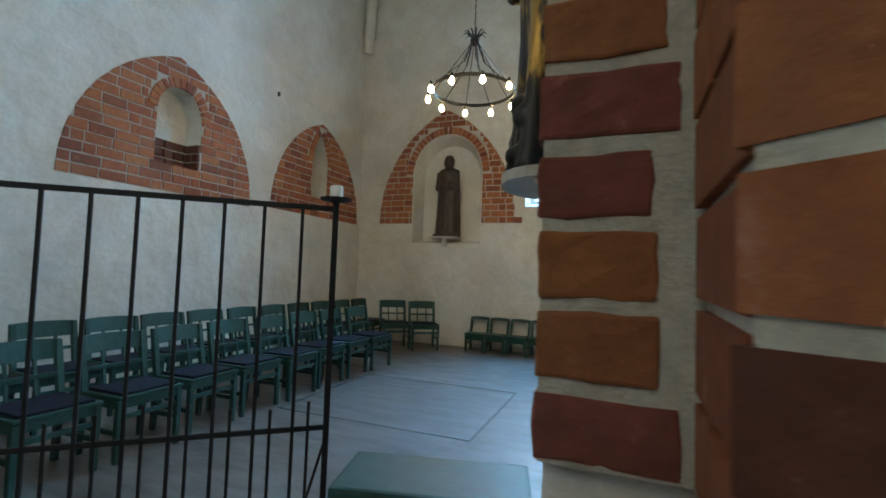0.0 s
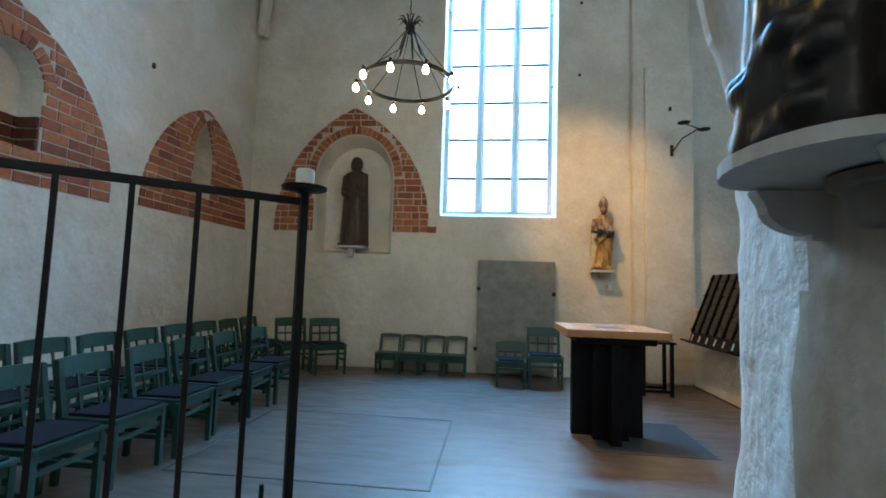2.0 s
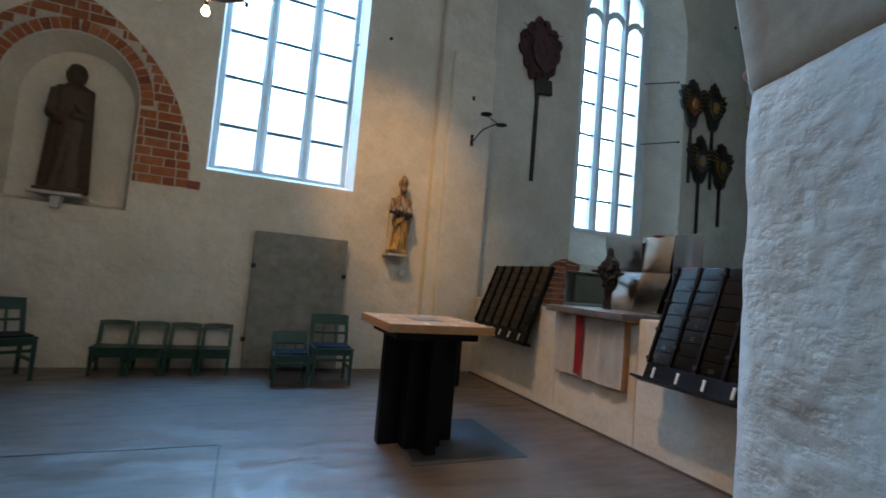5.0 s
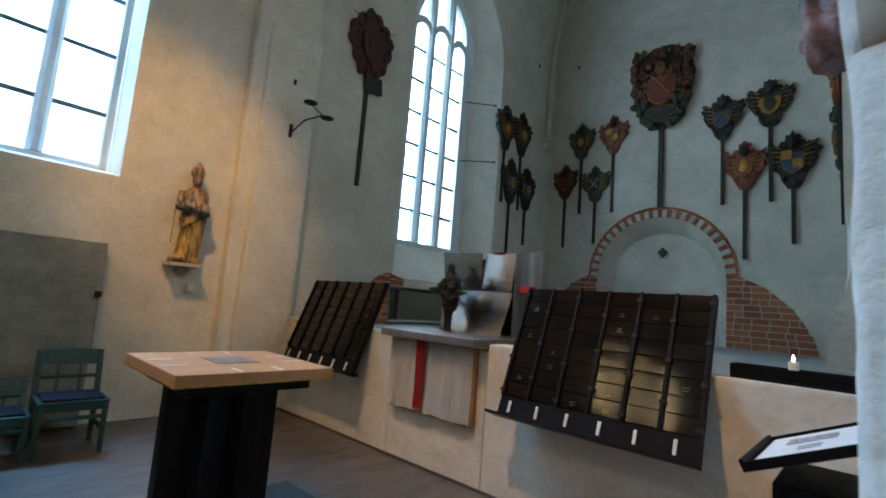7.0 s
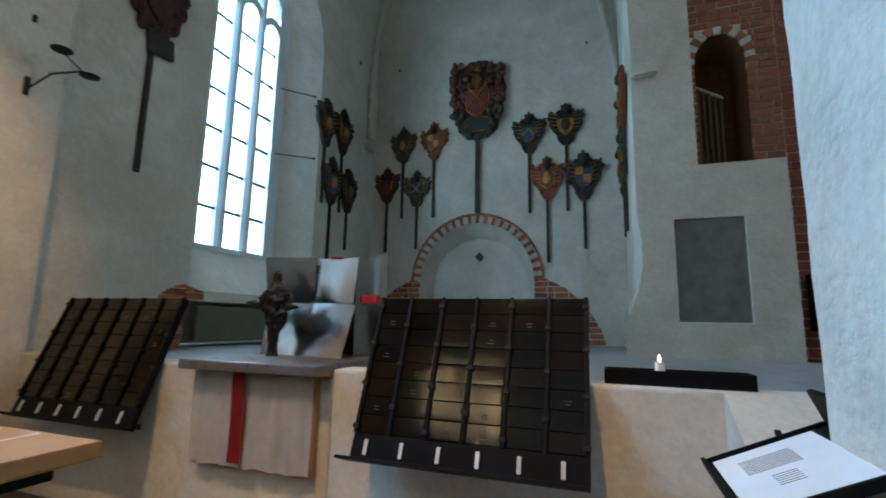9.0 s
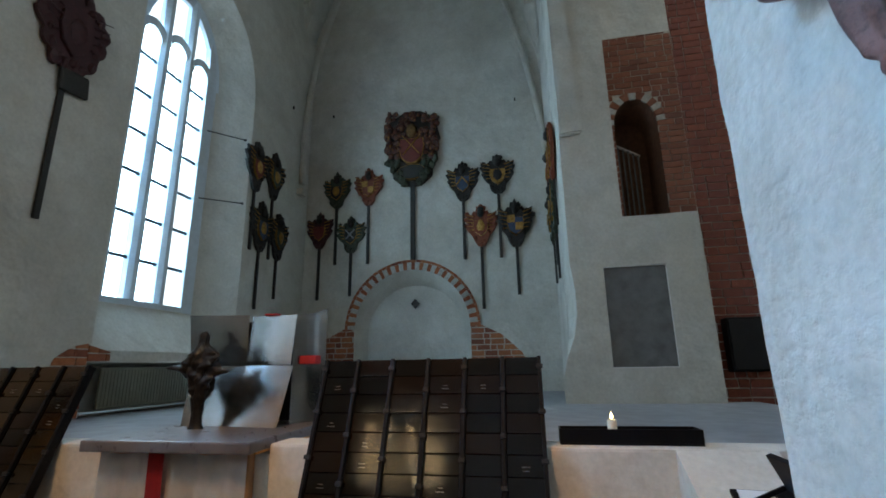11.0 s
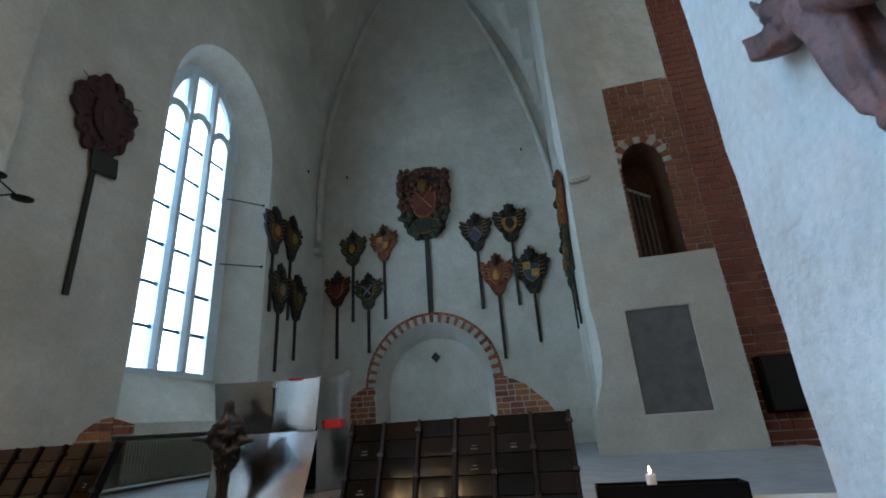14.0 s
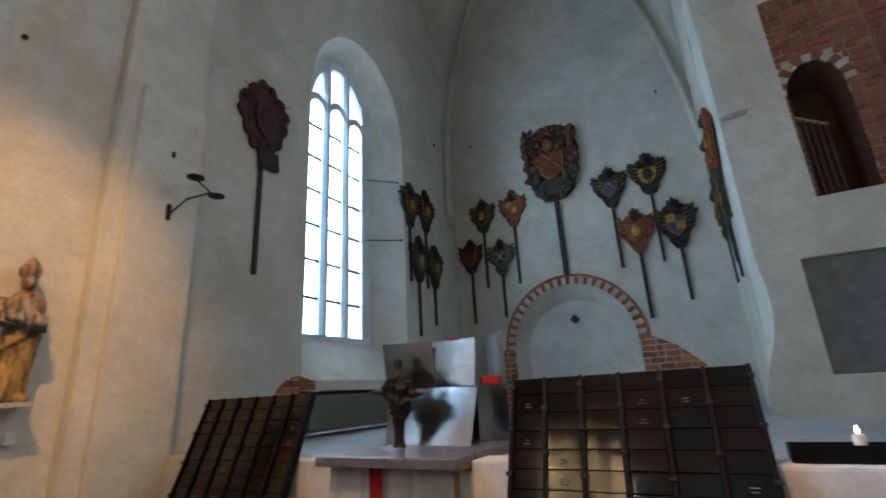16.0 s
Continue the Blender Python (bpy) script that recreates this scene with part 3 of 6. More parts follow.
def window(name, frame_m, depth, x0, x1, z0, bars, lights, top, label, frame_w, mull, heads):
    root = thing(name, frame_m, label, "window", kind="structure")

    def put(nm, bm, material):
        ob = part(nm, bm, material, root)
        ob.matrix_parent_inverse = Matrix.Identity(4)
        return ob
    w = (x1 - x0 - mull * (lights - 1)) / lights
    bm = bmesh.new()
    for s in (-1, 1):
        a = x0 - frame_w if s < 0 else x1
        add_box(bm, a, depth - 0.06, z0 - 0.10, a + frame_w, depth + 0.08, top, 0.02)
    add_box(bm, x0, depth - 0.06, z0 - 0.09, x1, depth + 0.08, z0, 0.02)
    put("window_frame", bm, WHITE_PAINT)
    for k in range(lights - 1):
        cx = x0 + w * (k + 1) + mull * (k + 0.5)
        bm = bmesh.new()
        pts = [(cx - mull / 2, depth + 0.08), (cx - mull / 2, depth - 0.03), (cx - mull * 0.2, depth - 0.085), (cx + mull * 0.2, depth - 0.085), (cx + mull / 2, depth - 0.03), (cx + mull / 2, depth + 0.08)]
        lo = [bm.verts.new((x, y, z0)) for x, y in pts]
        hi = [bm.verts.new((x, y, top)) for x, y in pts]
        for i in range(6):
            bm.faces.new((lo[i], lo[(i + 1) % 6], hi[(i + 1) % 6], hi[i]))
        bmesh.ops.recalc_face_normals(bm, faces=bm.faces)
        put("mullion", bm, WHITE_PAINT)
    for k in range(lights):
        a = x0 + k * (w + mull)
        edges = [z0, *bars, top]
        for i, z in enumerate(bars):
            put("glazing_bar", box(a, depth, z - 0.026, a + w, depth + 0.03, z + 0.026, 0.004), WINDOW_BAR)
        for za, zb in zip(edges, edges[1:]):
            bm = bmesh.new()
            bm.faces.new([bm.verts.new(c) for c in ((a, depth + 0.02, za), (a + w, depth + 0.02, za), (a + w, depth + 0.02, zb), (a, depth + 0.02, zb))])
            g = put("pane", bm, GLASS)
            g.visible_shadow = False
        if heads:
            z1 = heads[k]
            hw = w / 2
            bm = bmesh.new()
            curve = arch_curve(a, a + w, z1 - hw * 1.1, z1 - hw * 1.1, z1, 6)
            n = len(curve)
            inner = [bm.verts.new((u, depth - 0.05, v)) for u, v in curve]
            outer = [bm.verts.new((u + (u - a - hw) * 0.34, depth - 0.075, v + 0.13)) for u, v in curve]
            inner2 = [bm.verts.new((u, depth + 0.05, v)) for u, v in curve]
            for i in range(n - 1):
                bm.faces.new((inner[i], inner[i + 1], outer[i + 1], outer[i]))
                bm.faces.new((inner[i + 1], inner[i], inner2[i], inner2[i + 1]))
            put("tracery_arch", bm, WHITE_PAINT)
    if heads:
        bm = bmesh.new()
        over = arch_curve(x0 - 0.22, x1 + 0.32, 6.88, 6.9, 8.38, 14, False)
        under = arch_curve(x0 + 0.02, x1 + 0.16, 6.88, 6.9, 8.16, 14, False)
        strips = [[bm.verts.new((u, y, v)) for u, v in line] for line, y in ((over, depth - 0.09), (under, depth - 0.03), (under, depth + 0.06))]
        for a, b in zip(strips, strips[1:]):
            for i in range(len(a) - 1):
                bm.faces.new((a[i], a[i + 1], b[i + 1], b[i]))
        put("frame_head", bm, WHITE_PAINT)
    return root


WINDOW_BAR = simple_mat("lead_grey_bar", (0.10, 0.16, 0.20), 0.6, 0.2, 0.2, 20, 0.0)
window("window_1", F_NORTH, 0.79, -1.70, 0.17, 2.88, [3.52, 4.28, 5.01, 5.76, 6.51, 7.25], 3, 8.9, "tall three-light church window with white mullions", 0.09, 0.155, None)
window("window_2", F_CHANCEL, 0.55, 4.77, 6.24, 2.71, [3.32, 3.98, 4.63, 5.29, 5.95, 6.6], 3, 8.30, "tall arched three-light window with tracery heads", 0.26, 0.20, (7.15, 7.22, 7.15))

# ---- brickwork ----


def clip(poly, hull):
    """Cut a polygon by a convex outline given clockwise in (u, v)."""
    area = sum(hull[i][0] * hull[(i + 1) % len(hull)][1] - hull[(i + 1) % len(hull)][0] * hull[i][1] for i in range(len(hull)))
    if area < 0:
        hull = hull[::-1]
    for i in range(len(hull)):
        (ax, ay), (bx, by) = hull[i], hull[(i + 1) % len(hull)]
        out = []
        for k in range(len(poly)):
            p, q = poly[k], poly[(k + 1) % len(poly)]
            dp = (bx - ax) * (p[1] - ay) - (by - ay) * (p[0] - ax)
            dq = (bx - ax) * (q[1] - ay) - (by - ay) * (q[0] - ax)
            if dp >= 0:
                out.append(p)
            if (dp >= 0) != (dq >= 0):
                s = dp / (dp - dq)
                out.append((p[0] + s * (q[0] - p[0]), p[1] + s * (q[1] - p[1])))
        poly = out
        if len(poly) < 3:
            return []
    return poly


def spread(poly):
    us, vs = [p[0] for p in poly], [p[1] for p in poly]
    return (max(us) - min(us)) * (max(vs) - min(vs))


def lay_bricks(parent, frame_m, hull, gap, course, length, joint, proud, material, rnd, hand=None):
    """Courses of brick inside a convex outline; gap(v) gives the stretches (u0, u1) to leave open at that height."""
    us, vs = [p[0] for p in hull], [p[1] for p in hull]
    v, row = min(vs), 0
    while v < max(vs):
        u = min(us) - (length * (0.5 if row % 2 else 0.0)) - rnd.uniform(0, 0.04)
        while u < max(us):
            ln = length * (0.5 if rnd.random() < 0.3 else 1.0) * rnd.uniform(0.94, 1.04)
            a, b = u + joint / 2, u + ln - joint / 2
            pieces = [(a, b)]
            for g0, g1 in gap(v + course / 2):
                cut = []
                for p0, p1 in pieces:
                    if p1 <= g0 or p0 >= g1:
                        cut.append((p0, p1))
                    else:
                        if p0 < g0:
                            cut.append((p0, g0))
                        if p1 > g1:
                            cut.append((g1, p1))
                pieces = cut
            for p0, p1 in pieces:
                if p1 - p0 < 0.03:
                    continue
                j = [rnd.uniform(-0.004, 0.004) for _ in range(4)]
                poly = clip([(p0, v + joint / 2 + j[0]), (p1, v + joint / 2 + j[1]), (p1, v + course - joint / 2 + j[2]), (p0, v + course - joint / 2 + j[3])], hull)
                if len(poly) >= 3 and spread(poly) > 0.002:
                    part("brick", prism(poly, frame_m, -proud - rnd.uniform(0, 0.006), 0.02), material, parent)
            u += ln
        v += course
        row += 1


def sheet(name, pts, frame_m, off, material, parent=None):
    bm = bmesh.new()
    bm.faces.new([bm.verts.new(frame_m @ Vector((u, off, v))) for u, v in pts])
    return part(name, bm, material, parent)


def ring(parent, name, frame_m, curve, thick, proud, material, count, rnd, joint=0.012, alt=None):
    """Wedge stones along the outside of a curve."""
    seg = [0.0]
    for a, b in zip(curve, curve[1:]):
        seg.append(seg[-1] + math.dist(a, b))

    def at(s):
        s = max(0, min(seg[-1] - 1e-6, s))
        i = max(k for k in range(len(seg)) if seg[k] <= s)
        i = min(i, len(curve) - 2)
        f = (s - seg[i]) / (seg[i + 1] - seg[i])
        a, b = curve[i], curve[i + 1]
        d = ((b[0] - a[0]) / math.dist(a, b), (b[1] - a[1]) / math.dist(a, b))
        return (a[0] + f * (b[0] - a[0]), a[1] + f * (b[1] - a[1])), (-d[1], d[0])
    step = seg[-1] / count
    for k in range(count):
        (p, n), (q, m2) = at(k * step + joint / 2), at((k + 1) * step - joint / 2)
        th = thick * rnd.uniform(0.95, 1.04)
        poly = [p, q, (q[0] + m2[0] * th, q[1] + m2[1] * th), (p[0] + n[0] * th, p[1] + n[1] * th)]
        mt = material if not alt or k % 2 else alt
        part(name, prism(poly, frame_m, -proud - rnd.uniform(0, 0.004), 0.02), mt, parent)


def gap_of(outline):
    def gap(v):
        xs = []
        n = len(outline)
        for i in range(n):
            (a, za), (b, zb) = outline[i], outline[(i + 1) % n]
            if (za - v) * (zb - v) < 0:
                xs.append(a + (v - za) / (zb - za) * (b - a))
        return [(min(xs), max(xs))] if len(xs) >= 2 else []
    return gap


def offset_outline(curve, t):
    c = sum(p[0] for p in curve) / len(curve)
    top = max(p[1] for p in curve)
    return [(u + (t if u > c else -t), v + (t if v > top - 0.6 else 0)) for u, v in curve]


def ring_gap(outline, spring, t):
    """Bricks butt the jambs below the spring and the ring of wedge bricks above it."""
    low, high = gap_of(outline), gap_of(offset_outline(outline, t))
    return lambda v: low(v) if v < spring else high(v)


def holed(name, pts, hole, frame_m, off, material, parent):
    bm = bmesh.new()
    wall_sheet(bm, frame_m @ Matrix.Translation((0, off, 0)), pts, [hole])
    return part(name, bm, material, parent)


rnd = random.Random(4)
# brick arch with a small recess on the west wall
HULL1 = arch_curve(2.86, 5.43, 2.28, 2.30, 4.0, 10)
arch1 = thing("brick_arch", Matrix.Identity(4), "exposed red brick arch around a small recess in plaster", "brick arch", kind="structure")
holed("mortar", HULL1, NICHE_W1, F_WEST, -0.004, MORTAR, arch1)
lay_bricks(arch1, F_WEST, HULL1, ring_gap(NICHE_W1, 3.31, 0.12), 0.118, 0.29, 0.017, 0.007, BRICK, rnd)
ring(arch1, "brick", F_WEST, [p for p in NICHE_W1[1:-1]], 0.12, 0.016, BRICK, 15, rnd)
HULL2 = arch_curve(5.86, 8.40, 2.33, 2.36, 4.06, 10)
arch2 = thing("brick_arch", Matrix.Identity(4), "exposed pointed brick arch around a narrow recess", "brick arch", kind="structure")
holed("mortar", HULL2, NICHE_W2, F_WEST, -0.004, MORTAR, arch2)
lay_bricks(arch2, F_WEST, HULL2, ring_gap(NICHE_W2, 3.33, 0.11), 0.118, 0.29, 0.017, 0.007, BRICK, rnd)
ring(arch2, "brick", F_WEST, NICHE_W2[1:-1], 0.12, 0.016, BRICK, 14, rnd)
# brick arch around the statue niche
HULL3 = arch_curve(-4.78, -1.93, 2.36, 2.42, 4.63, 10)
arch3 = thing("brick_arch", Matrix.Identity(4), "exposed pointed brick arch around the statue niche", "brick arch", kind="structure")
hole3 = arch_curve(-4.05, -2.58, 2.362, 3.35, 4.14, 8, False)
bm = bmesh.new()
lay_bricks(arch3, F_NORTH, rect(-1.95, 2.362, -1.80, 2.47), lambda v: [], 0.12, 0.3, 0.0, 0.012, BRICK, rnd)
sheet_pts = HULL3[:-1] + [(-1.93, 2.36), (-2.58, 2.36)] + [p for p in reversed(hole3[1:-1])] + [(-4.05, 2.36)]
vs = [bm.verts.new(F_NORTH @ Vector((u, -0.004, v))) for u, v in sheet_pts]
edges = [bm.edges.new((vs[i], vs[(i + 1) % len(vs)])) for i in range(len(vs))]
bmesh.ops.triangle_fill(bm, use_beauty=True, edges=edges)
part("mortar", bm, MORTAR, arch3)
lay_bricks(arch3, F_NORTH, HULL3, ring_gap(hole3, 3.36, 0.15), 0.12, 0.29, 0.017, 0.007, BRICK, rnd)
ring(arch3, "brick", F_NORTH, hole3[1:-1], 0.14, 0.014, BRICK, 26, rnd)
# round niche of the east wall
arch4 = thing("brick_arch", Matrix.Identity(4), "round arch of alternating red and white painted bricks", "brick arch", kind="structure")
curve4 = arch_curve(-7.13, -4.53, 2.50, 2.50, 3.80, 20, False)
ring(arch4, "brick", F_EAST, curve4, 0.165, 0.02, BRICK, 46, rnd, 0.012, WHITE_BRICK)
ring(arch4, "brick", F_EAST, arch_curve(-7.30, -4.36, 2.50, 2.50, 3.97, 20, False), 0.055, 0.025, BRICK, 40, rnd, 0.008)
for s in (-1, 1):
    base = -5.83
    hull = [(base + s * 1.31, 1.17), (base + s * 1.31, 2.52), (base + s * 1.55, 2.52), (base + s * 1.95, 2.32), (base + s * 2.35, 1.95), (base + s * 2.62, 1.5), (base + s * 2.72, 1.17)]
    sheet("mortar", hull, F_EAST, -0.004, MORTAR, arch4)
    lay_bricks(arch4, F_EAST, hull, lambda v: [], 0.118, 0.285, 0.02, 0.007, BRICK, rnd)
# brick quoin of the near pier
pier_brick = thing("brick_quoin", Matrix.Identity(4), "worn exposed brick corner of the pier with thick mortar", "brickwork", kind="structure")
part("mortar", box(-0.084, 0.674, 1.16, 0.116, 0.70, 4.0), MORTAR_GREY, pier_brick)
z = 1.165
k = 0
while z < 2.6:
    h = 0.09 + rnd.uniform(-0.004, 0.004)
    zs = z + 0.108
    w0 = -0.089 + rnd.uniform(-0.003, 0.003)
    w1 = 0.092 if k % 4 == 0 else 0.064
    bmq = box(w0, 0.668 + rnd.uniform(0, 0.003), z, w1 + rnd.uniform(-0.01, 0.01), 0.72, z + h, 0.006)
    bmesh.ops.subdivide_edges(bmq, edges=bmq.edges[:], cuts=3, use_grid_fill=True)
    for v in bmq.verts:
        v.co += 0.0042 * noise.noise_vector(v.co * 22) + 0.0026 * noise.noise_vector(v.co * 60)
    part("brick", bmq, (BRICK_MAROON_SHADE, BRICK_OCHRE, BRICK_OCHRE, BRICK_MAROON_SHADE, BRICK_MAROON_SHADE, BRICK_OCHRE)[k % 6], pier_brick)
    z = zs
    k += 1
F_QW = Matrix.Translation((0.112, 0, 0)) @ Matrix.Rotation(radians(-90), 4, "Z")
lay_bricks(pier_brick, F_QW, rect(-0.66, 0.391, -0.40, 2.6), lambda v: [], 0.11, 0.29, 0.012, 0.008, BRICK_DARK, rnd)
F_QD = Matrix.Translation((0.105, 0.375, 0)) @ Matrix.Rotation(math.atan2(-0.585, 0.672), 4, "Z")
part("mortar", prism(rect(0.0, 0.3, 0.8, 3.0), F_QD, -0.006, 0.02), MORTAR_GREY, pier_brick)
# lower courses are coloured darker in place of the shadow on them
lay_bricks(pier_brick, F_QD, rect(-0.012, 0.391, 0.7, 1.381), lambda v: [], 0.11, 0.40, 0.016, 0.008, BRICK_SHADE, rnd)
lay_bricks(pier_brick, F_QD, rect(-0.012, 1.381, 0.7, 2.6), lambda v: [], 0.11, 0.40, 0.016, 0.008, BRICK_DARK, rnd)
# brick round the stair opening of the chancel pier
stair_brick = thing("brick_surround", Matrix.Identity(4), "red brick surround of an arched stair opening", "brickwork", kind="structure")
hull = rect(-1.84, 3.79, -0.79, 6.82)
lay_bricks(stair_brick, F_SR, hull, ring_gap(STAIR, 5.3, 0.12), 0.1, 0.28, 0.014, 0.012, BRICK_DULL, rnd)
ring(stair_brick, "brick", F_SR, STAIR[1:-1], 0.13, 0.016, BRICK_DULL, 13, rnd, 0.012, WHITE_BRICK)
holed("mortar", rect(-1.85, 3.78, -0.788, 6.83), STAIR, F_SR, -0.004, MORTAR, stair_brick)
F_SQ = Matrix.Translation((6.5, 0, 0)) @ Matrix.Rotation(radians(-90), 4, "Z")
quoin = thing("brick_quoin", Matrix.Identity(4), "tall red brick corner behind the chancel pier, darkened for its shade", "brickwork", kind="structure")
part("mortar", box(6.5, -0.3, 1.0, 7.5, 0.858, 12), MORTAR, quoin)
# maroon brick stands in for the shade on this red corner
lay_bricks(quoin, F_SQ, rect(-0.858, 1.1, 0.3, 8.6), lambda v: [], 0.12, 0.28, 0.014, 0.012, BRICK_MAROON_SHADE, rnd)

# ---- chairs ----


def chair(name, label, group, w=0.50, d=0.43, seat=0.45, top=0.84, wood=GREEN, cushion=True, open_back=False):
    root = thing(name, Matrix.Identity(4), label, "chair", group)
    s = 0.021
    for x in (-w / 2 + s, w / 2 - s):
        bm = bmesh.new()
        add_box(bm, x - s, -d / 2, 0, x + s, -d / 2 + 2 * s, seat - 0.02, 0.005)
        for v in bm.verts:
            if v.co.z < 0.1:
                v.co.x = x + (v.co.x - x) * 0.8
        part("leg", bm, wood, root)
        bm = bmesh.new()
        lo = [(x - s, d / 2 - 2 * s), (x + s, d / 2 - 2 * s), (x + s, d / 2), (x - s, d / 2)]
        rings = []
        for z, lean, k in ((0, 0.02, 0.8), (seat, 0.0, 1.0), (top * 0.8, 0.045, 1.0), (top, 0.075, 0.85)):
            rings.append([bm.verts.new((x + (a - x) * k, b + lean, z)) for a, b in lo])
        for a, b in zip(rings, rings[1:]):
            for i in range(4):
                bm.faces.new((a[i], a[(i + 1) % 4], b[(i + 1) % 4], b[i]))
        bm.faces.new(rings[0][::-1])
        bm.faces.new(rings[-1])
        part("leg", bm, wood, root)
        part("stretcher", box(x - 0.012, -d / 2 + 0.03, seat * 0.42, x + 0.012, d / 2 - 0.02, seat * 0.42 + 0.035, 0.004), wood, root)
    bm = bmesh.new()
    for y in (-d / 2 + 0.006, d / 2 - 0.036):
        add_box(bm, -w / 2 + 0.035, y, seat - 0.075, w / 2 - 0.035, y + 0.024, seat - 0.012, 0.004)
    for x in (-w / 2 + 0.006, w / 2 - 0.03):
        add_box(bm, x, -d / 2 + 0.035, seat - 0.075, x + 0.024, d / 2 - 0.035, seat - 0.012, 0.004)
    part("seat_frame", bm, wood, root)
    part("stretcher", box(-w / 2 + 0.035, -d / 2 + 0.012, seat * 0.66, w / 2 - 0.035, -d / 2 + 0.034, seat * 0.66 + 0.035, 0.004), wood, root)
    part("seat", box(-w / 2 - 0.004, -d / 2 - 0.012, seat - 0.012, w / 2 + 0.004, d / 2 - 0.035, seat + 0.012, 0.006), wood, root)
    if cushion:
        part("cushion", box(-w / 2 + 0.03, -d / 2 + 0.012, seat + 0.012, w / 2 - 0.03, d / 2 - 0.05, seat + 0.034, 0.01), CUSHION, root, "flat navy blue fabric seat pad")

    def lean(z):
        return d / 2 - 0.03 + (0.0 if z < seat else 0.075 * (z - seat) / (top - seat))
    h = 0.13 if not open_back else 0.05
    bm = bmesh.new()
    n = 8
    rows_ = []
    for i in range(n + 1):
        u = -1 + 2 * i / n
        bow = 0.022 * (1 - u * u)
        x = u * (w / 2)
        rows_.append([bm.verts.new((x, lean(top - h) + bow - 0.002, top - h)), bm.verts.new((x, lean(top) + bow, top + 0.01 * (1 - u * u))), bm.verts.new((x, lean(top) + bow + 0.02, top + 0.01 * (1 - u * u))), bm.verts.new((x, lean(top - h) + bow + 0.018, top - h))])
    for a, b in zip(rows_, rows_[1:]):
        for i in range(4):
            bm.faces.new((a[i], b[i], b[(i + 1) % 4], a[(i + 1) % 4]))
    bm.faces.new(rows_[0])
    bm.faces.new(rows_[-1][::-1])
    bmesh.ops.recalc_face_normals(bm, faces=bm.faces)
    part("backrest", bm, wood, root)
    if not open_back:
        z0 = seat + (top - seat) * 0.36
        part("back_rail", box(-w / 2 + 0.035, lean(z0) - 0.002, z0, w / 2 - 0.035, lean(z0) + 0.016, z0 + 0.03, 0.004), wood, root)
        for x in (-w / 6, w / 6):
            bm = bmesh.new()
            a, b = lean(seat) + 0.006, lean(top - h) + 0.014
            vs = [[bm.verts.new((x + sx * 0.011, y + sy * 0.007, z)) for sx, sy in ((-1, -1), (1, -1), (1, 1), (-1, 1))] for y, z in ((a, seat), (b, top - h + 0.01))]
            for i in range(4):
                bm.faces.new((vs[0][i], vs[0][(i + 1) % 4], vs[1][(i + 1) % 4], vs[1][i]))
            part("back_slat", bm, wood, root)
    return root


def place(x, y, heading):
    """A chair whose sitter looks along heading (degrees from +x); the seat faces local -y."""
    return pose(x, y, 0, 0, 0, heading + 90)


first = chair("chair", "green painted wooden chair with a navy seat pad in a row", "chapel chairs")
first.matrix_basis = place(-3.47, 1.33, 0)
rnd = random.Random(11)
for k in range(1, 9):
    copy_thing(first, place(-3.47 + rnd.uniform(-0.03, 0.03), 1.33 + 0.59 * k, rnd.uniform(-4, 4)))
for k in range(12):
    copy_thing(first, place(-4.5 + rnd.uniform(-0.03, 0.03), 1.45 + 0.575 * k, rnd.uniform(-4, 4)))
copy_thing(first, place(-3.42, 7.88, -55))
copy_thing(first, place(-3.92, 7.72, -50))
loose = copy_thing(first, place(0.0, 7.69, -90))
loose["label"] = "green painted wooden chair standing against the stone slab"
low = chair("chair", "low green wooden chair with a navy pad beside the slab", "chapel chairs", 0.44, 0.4, 0.36, 0.6)
low.matrix_basis = place(-0.5, 7.67, -90)
kid = chair("child_chair", "small bottle-green wooden chair with an open back frame", "child chairs", 0.36, 0.32, 0.32, 0.6, GREEN_DARK, False, True)
kid.matrix_basis = place(-2.5, 8.2, -90)
for k in range(1, 4):
    copy_thing(kid, place(-2.5 + 0.375 * k, 8.2 + rnd.uniform(-0.015, 0.015), -90 + rnd.uniform(-3, 3)))

# green bookcase in front of the pier
bookcase = thing("hymnal_case", pose(-0.47, 1.28, 0, 0, 0, 14), "low green painted wooden case beside the pier", "cabinet")
for x in (-0.25, 0.225):
    part("side_panel", box(x, -0.13, 0, x + 0.025, 0.12, 0.80, 0.004), GREEN, bookcase)
part("top", box(-0.265, -0.14, 0.80, 0.265, 0.125, 0.84, 0.012), GREEN, bookcase)
part("back_panel", box(-0.225, 0.10, 0.02, 0.225, 0.115, 0.80), GREEN, bookcase)
part("apron", box(-0.225, -0.128, 0.70, 0.225, -0.108, 0.80, 0.004), GREEN, bookcase)
for z in (0.05, 0.4):
    part("shelf", box(-0.225, -0.12, z, 0.225, 0.10, z + 0.02, 0.003), GREEN, bookcase)

# ---- iron gate with candle ----
GATE_M = Matrix.Translation((-1.545, 2.29, 0)) @ Matrix.Rotation(math.atan2(-0.66, -0.75), 4, "Z")
gate = thing("iron_gate", GATE_M, "black wrought iron gate standing open with slim bars", "gate")
part("gate_post", box(-0.016, -0.016, 0.0, 0.016, 0.016, 1.80, 0.003), IRON, gate)
part("top_rail", box(0.016, -0.008, 1.735, 2.15, 0.008, 1.765, 0.003), IRON, gate)
for z in (0.50, 0.08):
    part("lower_rail", box(0.016, -0.008, z, 2.15, 0.008, z + 0.028, 0.003), IRON, gate)
